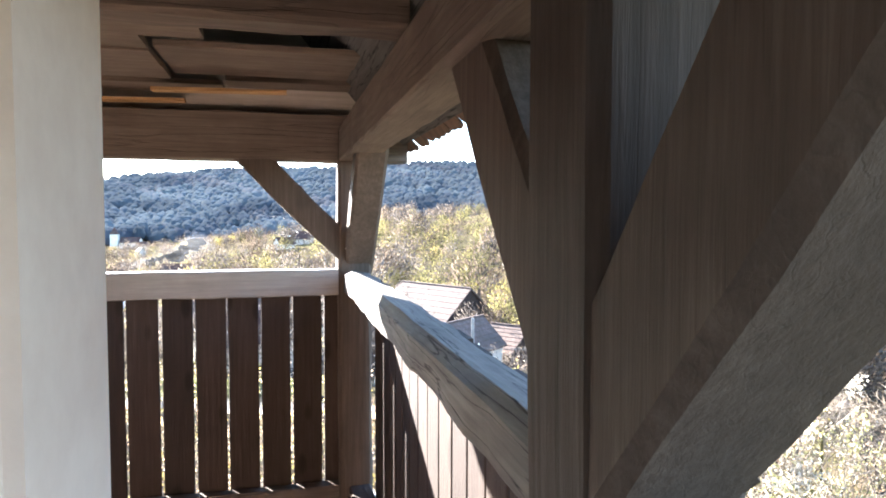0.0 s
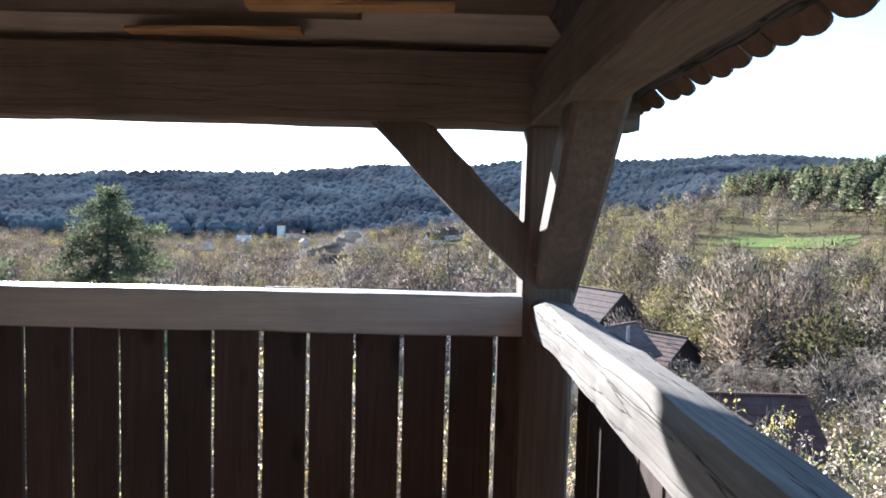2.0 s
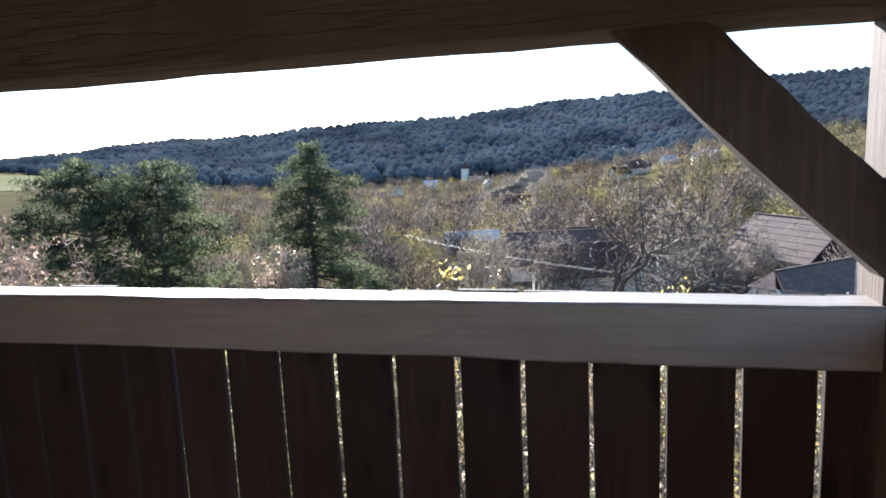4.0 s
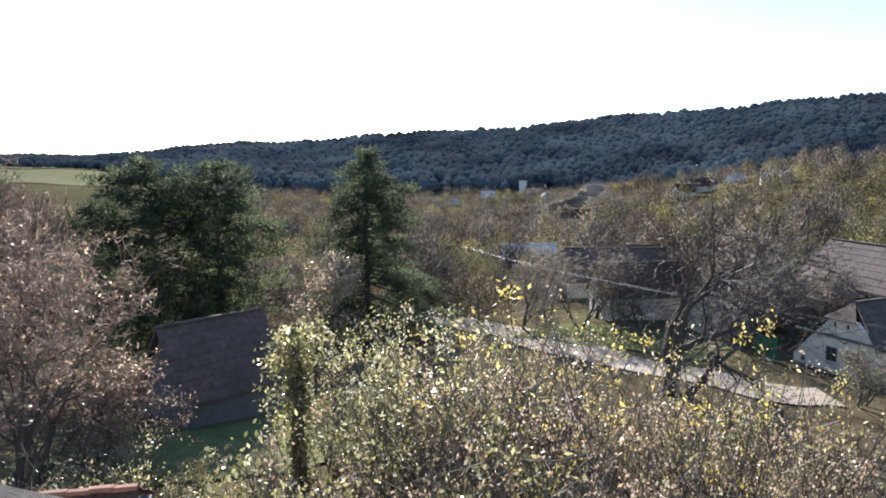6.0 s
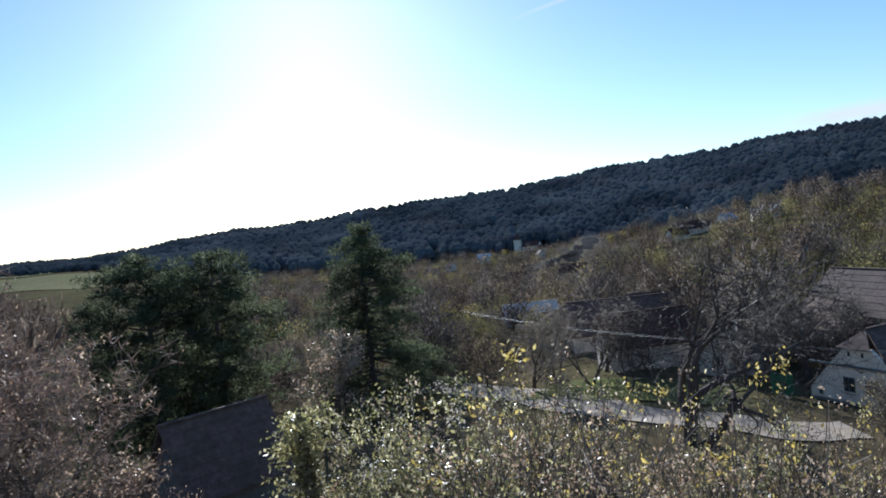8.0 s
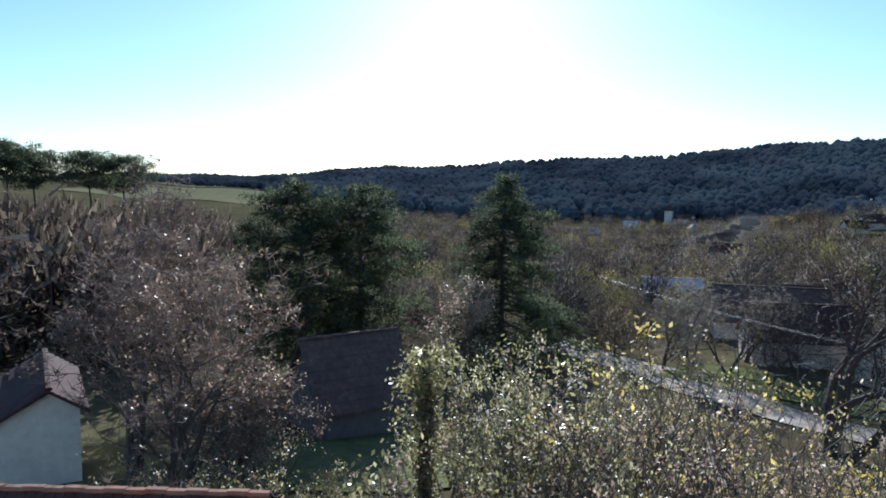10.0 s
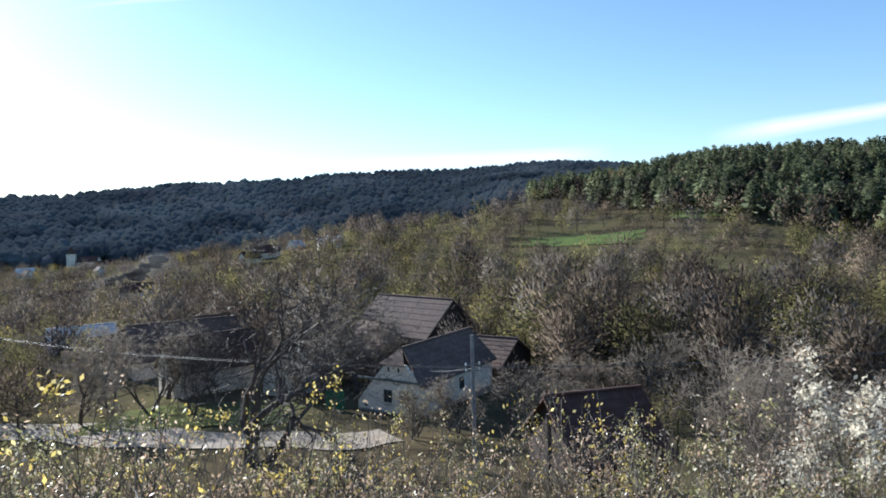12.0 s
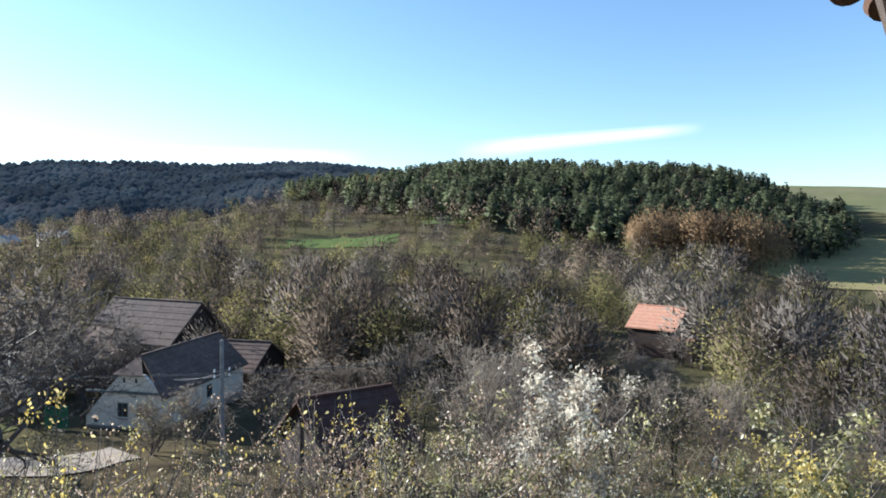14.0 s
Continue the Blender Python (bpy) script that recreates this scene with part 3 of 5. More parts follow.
def patch(name, centre, du, dv, mat, label, category, lift=0.06, nu=30, nv=30, ragged=0.08):
    """A cover that follows the land: a four-sided cloth with ragged sides."""
    c = np.array(centre[:2])
    u, v = np.meshgrid(np.linspace(-1, 1, nu), np.linspace(-1, 1, nv), indexing="ij")
    s = 1 + ragged * np.sin(7 * np.arctan2(v, u) + c[0]) + ragged * 0.6 * np.sin(13 * np.arctan2(v, u))
    X = c[0] + (u * du[0] + v * dv[0]) * s
    Y = c[1] + (u * du[1] + v * dv[1]) * s
    V = np.stack([X, Y, ground_np(X, Y) + lift], -1).reshape(-1, 3)
    i, j = np.meshgrid(np.arange(nu - 1), np.arange(nv - 1), indexing="ij")
    a, b, d, e = i * nv + j, (i + 1) * nv + j, (i + 1) * nv + j + 1, i * nv + j + 1
    F = np.concatenate([np.stack([a, b, d], -1).reshape(-1, 3), np.stack([a, d, e], -1).reshape(-1, 3)])
    return tagged(new(name, tri_mesh(name, V, F, [mat], None, True)), label, category, "", "structure")


def strip(name, pts, width, mat, label, lift=0.1):
    """A track that follows the land through those (azimuth, distance) points."""
    P = np.array([spot(a, d, 0)[:2] for a, d in pts])
    t = np.linspace(0, len(P) - 1, 80)
    C = np.stack([np.interp(t, np.arange(len(P)), P[:, k]) for k in range(2)], -1)
    for _ in range(12):
        C[1:-1] = (C[:-2] + 2 * C[1:-1] + C[2:]) / 4
    T = np.gradient(C, axis=0)
    T /= np.linalg.norm(T, axis=1)[:, None]
    N = np.stack([-T[:, 1], T[:, 0]], -1)
    cols = 7
    V = []
    for k in range(cols):
        s = (k / (cols - 1) - 0.5) * width * (1 + 0.12 * np.sin(t * 5 + k))
        Q = C + N * s[:, None]
        V.append(np.concatenate([Q, (ground_np(Q[:, 0], Q[:, 1]) + lift)[:, None]], 1))
    V = np.stack(V, 1).reshape(-1, 3)
    i, j = np.meshgrid(np.arange(79), np.arange(cols - 1), indexing="ij")
    a, b, d, e = i * cols + j, (i + 1) * cols + j, (i + 1) * cols + j + 1, i * cols + j + 1
    F = np.concatenate([np.stack([a, b, d], -1).reshape(-1, 3), np.stack([a, d, e], -1).reshape(-1, 3)])
    return tagged(new(name, tri_mesh(name, V, F, [mat], None, True)), label, "road", "", "structure")


land()
patch("field", spot(-28.4, 257), (17, -12), (8, 11), FIELD, "bright green winter wheat field on the slope", "field", 0.25)
patch("field", spot(-38, 300), (10, -8), (9, 11), FIELD, "small green field strip on the slope", "field", 0.25)
patch("field", spot(-71, 270), (45, -20), (24, 60), PASTURE, "pale green pasture beside the wood", "field", 0.3)
patch("field", spot(-70, 520), (70, -30), (40, 110), STUBBLE, "dry stubble field on the far rise", "field", 0.4)
patch("field", spot(52, 620), (60, 50), (-45, 65), STUBBLE, "pale stubble field across the valley", "field", 0.4)
patch("field", spot(57, 900), (120, 90), (-90, 110), STUBBLE, "pale hill pasture near the skyline", "field", 0.5)
patch("lawn", spot(4, 60), (8, -1.5), (1.5, 4.5), LAWN, "green verge beside the village track", "grass", 0.1, ragged=0.05)
patch("lawn", spot(37, 31), (5, 4), (-3, 4), LAWN, "short grass in front of the barn", "grass", 0.1, ragged=0.05)
strip("road", [(25, 75), (14, 62), (6, 52), (-2, 48), (-8, 45.5), (-11.5, 46.5)], 5.0, DIRT, "pale dirt village track")


# ---- houses ----
def house(name, label, category, corner, f, b, width, length, ground_z, eave_z, ridge_z, ridge_at, low_z, wall, roofing, hip=0.0, windows=(), side_windows=(), plinth=0.35, group=""):
    """A gabled house. corner: the foot of the front wall at one eave; f: the way along the front; b: the way back.
    ridge_at: how far along the front the ridge lies; low_z: height of the other eave; hip: how far the ridge stops short of the front."""
    ob = thing(name, label, category, (corner[0], corner[1], ground_z), 0, group)
    F, B = Vector((f[0], f[1], 0)).normalized(), Vector((b[0], b[1], 0)).normalized()
    up = Vector((0, 0, 1))
    e, r, l = eave_z - ground_z, ridge_z - ground_z, low_z - ground_z
    t = 0.3
    out = 0.35

    def p(u, v, z):
        return F * u + B * v + up * z
    cut = r - (r - e) * 0.42 if hip else r
    slope_r, slope_l = (r - e) / ridge_at, (r - l) / (width - ridge_at)
    uc0, uc1 = (r - cut) / slope_r, (r - cut) / slope_l
    gable = [p(0, 0, 0), p(width, 0, 0), p(width, 0, l), p(ridge_at + uc1, 0, cut), p(ridge_at - uc0, 0, cut), p(0, 0, e)] if hip else [p(0, 0, 0), p(width, 0, 0), p(width, 0, l), p(ridge_at, 0, r), p(0, 0, e)]
    for name_, pts, nrm in (("front_wall", gable, B * t), ("back_wall", [q + B * (length - t) for q in gable], B * t),
                            ("side_wall", [p(0, t, 0), p(0, length - t, 0), p(0, length - t, e), p(0, t, e)], F * t),
                            ("side_wall", [p(width, t, 0), p(width, length - t, 0), p(width, length - t, l), p(width, t, l)], -F * t)):
        bm = bmesh.new()
        face = bm.faces.new([bm.verts.new(q) for q in pts])
        rr = bmesh.ops.extrude_face_region(bm, geom=[face])
        bmesh.ops.translate(bm, verts=[v for v in rr["geom"] if isinstance(v, bmesh.types.BMVert)], vec=nrm)
        bmesh.ops.recalc_face_normals(bm, faces=bm.faces)
        part(name_, bm, wall, ob)
    if plinth:
        bm = bmesh.new()
        corners = [p(-0.05, -0.05, -1.5), p(width + 0.05, -0.05, -1.5), p(width + 0.05, length + 0.05, -1.5), p(-0.05, length + 0.05, -1.5)]
        lowr = [bm.verts.new(q) for q in corners]
        high = [bm.verts.new(q + up * (1.5 + plinth)) for q in corners]
        for k in range(4):
            bm.faces.new((lowr[k], lowr[(k + 1) % 4], high[(k + 1) % 4], high[k]))
        bm.faces.new(high)
        bmesh.ops.recalc_face_normals(bm, faces=bm.faces)
        part("plinth", bm, STONE, ob)
    th = 0.14

    def roof_plane(u_eave, z_eave, v0, v1, ridge_v0, ridge_v1, flip):
        s = -1 if u_eave < ridge_at else 1
        sl = (r - z_eave) / abs(ridge_at - u_eave)
        ue, ze = u_eave + s * out, z_eave - out * sl
        bm = bmesh.new()
        courses = 7
        for k in range(courses):
            f0, f1 = k / courses, (k + 1) / courses
            lift = 0.05

            def q(fr, end, dz):
                u = ue + (ridge_at - ue) * fr
                z = ze + (r - ze) * fr + dz
                v = (v0 + (ridge_v0 - v0) * fr) if end == 0 else (v1 + (ridge_v1 - v1) * fr)
                return p(u, v, z)
            low_edge = [bm.verts.new(q(f0, end, th + lift)) for end in (0, 1)]
            high_edge = [bm.verts.new(q(f1, end, th)) for end in (0, 1)]
            if k:
                bm.faces.new((prev[0], prev[1], low_edge[1], low_edge[0]))
            else:
                first = low_edge
            bm.faces.new((low_edge[0], low_edge[1], high_edge[1], high_edge[0]))
            prev = high_edge
        under = [bm.verts.new(q(f, end, 0.01)) for f, end in ((0, 0), (0, 1), (1, 1), (1, 0))]
        bm.faces.new((first[0], under[0], under[1], first[1]))
        bm.faces.new(under)
        bm.faces.new((prev[0], prev[1], under[2], under[3]))
        for end, lo_, hi_ in ((0, under[0], under[3]), (1, under[1], under[2])):
            bm.faces.new((first[end], prev[end], hi_, lo_))
        bmesh.ops.recalc_face_normals(bm, faces=bm.faces)
        part("roof", bm, roofing, ob)
    for u_e, z_e in ((0.0, e), (width, l)):
        roof_plane(u_e, z_e, -out, length + out, hip - out * (0 if hip else 1), length + out, u_e > 0)
    if hip:
        lift = th + 0.06
        part("hip_roof", prism([p(ridge_at - uc0 - 0.3, -0.45, cut - 0.15 + lift), p(ridge_at + uc1 + 0.3, -0.45, cut - 0.15 + lift), p(ridge_at, hip, r + lift)], 0.07), roofing, ob, "small tiled half hip")
        part("gable_band", box_oriented(p(0, -0.16, e - 0.02), F, B, width * 0.98, 0.16, 0.14), SHUTTER, ob, "grey weathered board between wall and gable")
        for du in (-0.55, 0.45):
            part("gable_vent", box_oriented(p(ridge_at + du, -0.012, e + 0.75), F, B, 0.18, 0.05, 0.34), DARK_GLASS, ob)
    cap = beam(p(ridge_at, hip - out * (0 if hip else 1), r + th + 0.06), p(ridge_at, length + out, r + th + 0.06), 0.26, 0.14, segs=10, rough=0.02, chamfer=0.3)
    part("ridge", cap, roofing, ob)
    for u, z, w, h in windows:
        make_window(ob, p(u, -0.02, z), F, B, w, h)
    for v, z, w, h in side_windows:
        make_window(ob, p(-0.02, v + w, z), -B, F, w, h)
    return ob


def box_oriented(o, F, B, w, d, h):
    bm = bmesh.new()
    up = Vector((0, 0, 1))
    vs = [bm.verts.new(o + F * (w * i) + B * (d * j) + up * (h * k)) for k in (0, 1) for j in (0, 1) for i in (0, 1)]
    for a in ((0, 1, 3, 2), (4, 6, 7, 5), (0, 4, 5, 1), (1, 5, 7, 3), (3, 7, 6, 2), (2, 6, 4, 0)):
        bm.faces.new([vs[i] for i in a])
    bmesh.ops.recalc_face_normals(bm, faces=bm.faces)
    return bm


def make_window(ob, o, F, B, w, h):
    win = part("window", box_oriented(o - B * 0.015, F, B, w, 0.05, h), SHUTTER, ob, "small grey-framed window")
    bar = 0.07
    for i in range(2):
        pane = part("pane", box_oriented(o - B * 0.03 + F * (bar + i * (w - bar) / 2) + Vector((0, 0, bar)), F, B, (w - 3 * bar) / 2, 0.02, h - 2 * bar), DARK_GLASS, win)
    part("sill", box_oriented(o - B * 0.09 - F * 0.05 - Vector((0, 0, 0.07)), F, B, w + 0.1, 0.12, 0.06), LIME, win)


def village():
    # the white house with the half hip, and the barns behind it
    house("white_house", "white limewashed farmhouse with dark tiled half-hipped roof", "house", (11.96, 50.4), (-0.66, 0.75), (0.75, 0.66), 6.3, 12.0, -14.05, -11.1, -8.75, 2.5, -13.0, LIME, TILE_OLD, 1.2,
          [(1.15, 1.15, 0.85, 1.05), (2.75, 1.15, 0.85, 1.05), (5.3, 0.6, 0.3, 0.35)], [(2.5, 1.2, 0.8, 1.0), (6.0, 1.2, 0.8, 1.0)], 0.4)
    house("long_barn", "long old barn with faded brown tiled roof", "barn", (18.1, 71.4), (0.85, 0.53), (-0.53, 0.85), 9.0, 12.0, -15.0, -11.2, -7.5, 4.5, -11.2, BOARD, TILE_BROWN, 0.0, (), (), 0.3)
    house("dark_shed", "small shed with a steep dark roof", "shed", (11.2, 66.5), (0.93, 0.36), (-0.3, 0.95), 4.6, 6.0, -14.8, -12.0, -8.9, 2.3, -12.0, BOARD, TILE_OLD, 0.0, (), (), 0.2)
    house("yard_shed", "low dark shed behind the white house", "shed", (21.8, 58.5), (0.75, 0.66), (-0.66, 0.75), 7.0, 4.0, -14.4, -12.2, -10.2, 3.5, -12.2, BOARD, TILE_OLD, 0.0, (), (), 0.2)
    house("barn", "weathered barn with a sagging dark tiled roof", "barn", (-23.55, 25.4), (-0.903, 0.43), (0.43, 0.903), 4.8, 5.4, -12.5, -9.95, -6.85, 2.3, -9.95, GREY_PLANK, TILE_OLD, 0.0, (), (), 0.2)
    house("orange_barn", "timber barn with a bright orange tiled roof", "barn", (76.3, 58.4), (0.963, 0.27), (0.27, -0.963), 9.0, 6.4, -17.6, -12.8, -10.35, 4.5, -12.8, BOARD, TILE_ORANGE, 0.0, (), (), 0.3)
    house("lean_to", "little orange-roofed lean-to beside the barn", "shed", (78.4, 51.7), (0.963, 0.27), (0.27, -0.963), 3.6, 1.8, -17.6, -13.9, -13.0, 1.8, -13.9, BOARD, TILE_ORANGE, 0.0, (), (), 0.2)
    house("white_shed", "whitewashed shed with a brown tiled roof", "shed", spot(60.4, 31)[:2], (-0.55, -0.83), (-0.89, 0.45), 4.3, 7.0, -10.9, -7.7, -6.95, 1.1, -8.8, LIME, TILE_FADED, 0.0, (), (), 0.0)
    house("garden_shed", "low open shed with a dark maroon tiled roof", "shed", (13.5, 27.3), (0.03, 1.0), (1.0, -0.03), 6.0, 4.8, ground(16, 29) - 0.2, -9.75, -7.45, 3.0, -9.75, BOARD, TILE_FADED, 0.0, (), (), 0.0)
    rng = random.Random(3)
    # homesteads along the track: azimuth, distance, width, length, wall height, roof height, turn, wall, roof
    rows = [(9.2, 92, 6, 14, 2.8, 3.6, 75, LIME, TILE_OLD, "white homestead with a long dark roof"), (4.2, 100, 6, 13, 2.8, 3.4, 80, LIME, TILE_OLD, "white homestead with a dark roof"),
            (7.0, 74, 5, 9, 3.0, 2.8, 68, LIME, TILE_FADED, "white cottage with a faded tiled roof"), (-1.0, 66, 5.5, 7, 3.2, 2.6, 20, LIME, TILE_FADED, "white cottage behind a bare tree"),
            (12.5, 96, 5, 8, 2.5, 2.6, 60, STONE, TILE_OLD, "grey outbuilding with a dark roof"), (14.5, 120, 6, 9, 2.8, 3.0, 70, LIME, SHEET, "white cottage with a sheet roof"),
            (10.6, 105, 5, 8, 2.6, 2.6, 30, LIME, TILE_FADED, "white limewashed village cottage")]
    for az, d, w, ln, hw, hr, turn, wall, roofing, label in rows:
        x, y, z = spot(az, d)
        a = radians(turn)
        house("cottage", label, "house", (x, y), (math.cos(a), -math.sin(a)), (math.sin(a), math.cos(a)), w, ln, z - 0.2, z + hw, z + hw + hr, w / 2, z + hw, wall, roofing, 0.0,
              [(w * 0.22, 1.0, 0.8, 1.1), (w * 0.6, 1.0, 0.8, 1.1)], [(1.5, 1.0, 0.8, 1.1), (4.0, 1.0, 0.8, 1.1)], 0.3, "village houses")
    for az, d, hw in ((-0.4, 318, 3), (-1.6, 335, 3), (0.6, 300, 2.6), (-5.8, 330, 3), (-7.0, 325, 3), (-3.2, 360, 3), (18.5, 480, 3), (16.2, 520, 3), (15.4, 500, 3), (10.6, 470, 3), (20.5, 430, 3), (12.0, 330, 3), (13.4, 260, 3), (9.0, 240, 3), (11.2, 560, 4)):
        x, y, z = spot(az, d)
        a = radians(rng.uniform(20, 160))
        w = rng.uniform(5, 6.5)
        house("distant_house", rng.choice(("far white house with a pale roof", "far white house under a tiled roof")), "house", (x, y), (math.cos(a), -math.sin(a)), (math.sin(a), math.cos(a)), w, w * rng.uniform(1.2, 1.7), z - 0.5, z + hw, z + hw + 2.6,
              w / 2, z + hw, LIME, rng.choice((SHEET, TILE_FADED, TILE_FADED)), 0.0, [(1.5, 1.4, 1.0, 1.3), (4.0, 1.4, 1.0, 1.3)], (), 0.3, "distant village houses")
    x, y, z = spot(12.9, 600)
    ch = house("church", "far white village church with a short tower", "church", (x + 6, y), (0.3, 0.95), (0.95, -0.3), 8, 16, z - 0.5, z + 6, z + 10, 4, z + 6, LIME, TILE_FADED, 0.0, (), (), 0.3)
    part("tower", box_oriented(Vector((-7.0, 0, 0)), Vector((1, 0, 0)), Vector((0, 1, 0)), 6, 6, 13), LIME, ch)
    bm = bmesh.new()
    bmesh.ops.create_cone(bm, cap_ends=True, segments=4, radius1=4.8, radius2=0.05, depth=6, matrix=Matrix.Translation((-4.0, 3, 16)) @ Matrix.Rotation(radians(45), 4, "Z"))
    part("spire", bm, TILE_FADED, ch)


village()


def churchyard_wall():
    """The ring wall below the gallery, with a tiled coping."""
    a, b = Vector(spot(75, 17, 0)), Vector(spot(46, 12.5, 0))
    d = (b - a).normalized()
    s = Vector((-d.y, d.x, 0))
    z0, z1 = -11.0, -4.75
    ob = thing("boundary_wall", "stone churchyard wall with a tiled coping", "wall", (a.x, a.y, z0), 0, "", "structure")
    L = (b - a).length
    part("masonry", box_oriented(Vector((0, 0, 0)), d, s, L, 0.7, z1 - z0), STONE, ob)
    for side in (-1, 1):
        n = int(L / 0.19)
        for row in range(2):
            bm = bmesh.new()
            for k in range(n):
                o = d * (0.19 * (k + 0.5 * row)) + s * (0.35 + side * (0.02 + 0.3 * row)) + Vector((0, 0, z1 - z0 + 0.33 - 0.22 * row))
                c = beam_bm(bm, o, o + s * side * 0.38 + Vector((0, 0, -0.26)), 0.175, 0.03, segs=1, rough=0.004, chamfer=0.2, seed=k)
            bmesh.ops.recalc_face_normals(bm, faces=bm.faces)
            tagged(part("coping", bm, TILE_FADED, ob), kind="stuff")
    bm = bmesh.new()
    for k in range(int(L / 0.4)):
        o = d * (0.4 * k) + s * 0.35 + Vector((0, 0, z1 - z0 + 0.34 + 0.02 * (k % 2)))
        beam_bm(bm, o, o + d * 0.42, 0.2, 0.1, segs=1, chamfer=0.4, seed=k)
    bmesh.ops.recalc_face_normals(bm, faces=bm.faces)
    tagged(part("ridge_tiles", bm, TILE_RED, ob), kind="stuff")


churchyard_wall()


# ---- trees ----
def rand_dirs(rng, n):
    v = rng.normal(size=(n, 3))
    return v / np.linalg.norm(v, axis=1)[:, None]


def slivers(rng, P, D, L, W, upright=False):
    """Triangles with their foot at P, pointing along D; upright ones hang like curtains."""
    n = len(P)
    S = np.cross(D, rand_dirs(rng, n))
    if upright:
        S = np.array([[0, 0, 1.0]]) + rng.normal(size=(n, 3)) * 0.15
    S /= np.linalg.norm(S, axis=1)[:, None] + 1e-9
    V = np.stack([P - S * np.reshape(W, (-1, 1)) / 2, P + S * np.reshape(W, (-1, 1)) / 2, P + D * np.reshape(L, (-1, 1))], 1).reshape(-1, 3)
    return V, np.arange(3 * n).reshape(-1, 3)


def leaves(rng, P, size, droop=0.4):
    """Diamond leaves, bent along the middle."""
    n = len(P)
    D = rand_dirs(rng, n)
    D[:, 2] -= droop
    D /= np.linalg.norm(D, axis=1)[:, None]
    S = np.cross(D, rand_dirs(rng, n))
    S /= np.linalg.norm(S, axis=1)[:, None] + 1e-9
    L = np.reshape(size * rng.uniform(0.6, 1.3, n), (-1, 1))
    V = np.stack([P, P + D * L * 0.45 + S * L * 0.26, P + D * L, P + D * L * 0.45 - S * L * 0.26], 1).reshape(-1, 3)
    k = np.arange(n)[:, None] * 4
    return V, np.concatenate([k + np.array([[0, 1, 2]]), k + np.array([[0, 2, 3]])])


def tubes(A, B, ra, rb, sides=4):
    A, B = np.asarray(A), np.asarray(B)
    D = B - A
    D = D / (np.linalg.norm(D, axis=1)[:, None] + 1e-9)
    ref = np.where(np.abs(D[:, 2:3]) > 0.9, [[1.0, 0, 0]], [[0, 0, 1.0]])
    S = np.cross(D, ref)
    S /= np.linalg.norm(S, axis=1)[:, None] + 1e-9
    U = np.cross(S, D)
    V = []
    for O, r in ((A, ra), (B, rb)):
        for k in range(sides):
            a = 2 * math.pi * k / sides
            V.append(O + (S * math.cos(a) + U * math.sin(a)) * np.reshape(r, (-1, 1)))
    V = np.stack(V, 1).reshape(-1, 3)
    base = np.arange(len(A))[:, None] * 2 * sides
    F = []
    for k in range(sides):
        q = (k + 1) % sides
        F += [base + np.array([[k, q, sides + q]]), base + np.array([[k, sides + q, sides + k]])]
    return V, np.concatenate(F)


def merge(parts_):
    V, F, n = [], [], 0
    for v, f in parts_:
        V.append(v)
        F.append(f + n)
        n += len(v)
    return np.concatenate(V), np.concatenate(F)


def grow(rng, p, d, length, r, depth, out, tips, lift=0.25, wander=0.25, fork=(2, 4), keep=0.68):
    """A branching skeleton: out takes (a, b, ra, rb), tips the ends of the thinnest twigs."""
    steps = 3 if depth > 0 else 2
    for k in range(steps):
        d = d + rng.normal(size=3) * wander * 0.5
        d[2] += lift * 0.25
        d = d / np.linalg.norm(d)
        q = p + d * length / steps
        r2 = r * 0.84
        out.append((p, q, r, r2))
        if depth > 0 and (k < steps - 1 and rng.random() < 0.7 or k == steps - 1):
            n = rng.integers(*fork) if k == steps - 1 else 1
            for _ in range(n):
                e = d + rng.normal(size=3) * (0.42 + wander)
                e[2] += lift * 0.35
                e = e / np.linalg.norm(e)
                grow(rng, q, e, length * keep * rng.uniform(0.75, 1.15), r2 * rng.uniform(0.55, 0.75), depth - 1, out, tips, lift, wander, fork, keep)
        p, r = q, r2
    if depth == 0:
        tips.append(p)


def skeleton(out, sides=4):
    A, B = np.array([o[0] for o in out]), np.array([o[1] for o in out])
    return tubes(A, B, np.array([o[2] for o in out]), np.array([o[3] for o in out]), sides)


def mesh_part(name, V, F, mat, parent, label="", kind=""):
    ob = new(name, tri_mesh(name, V, F, [mat]))
    ob.parent = parent
    return tagged(ob, label, kind=kind)


def crown_mesh(name, V, F, N, mat, parent, label=""):
    """Foliage whose pieces are shaded by the round of the clump that they belong to."""
    N = N / (np.linalg.norm(N, axis=1)[:, None] + 1e-6)
    turned = np.einsum("ij,ij->i", np.cross(V[F[:, 1]] - V[F[:, 0]], V[F[:, 2]] - V[F[:, 0]]), N[F[:, 0]]) < 0
    F = np.where(turned[:, None], F[:, ::-1], F)
    me = tri_mesh(name, V, F, [mat])
    me.polygons.foreach_set("use_smooth", np.ones(len(me.polygons), bool))
    me.normals_split_custom_set_from_vertices(N.tolist())
    ob = new(name, me)
    ob.parent = parent
    return tagged(ob, label, kind="stuff")


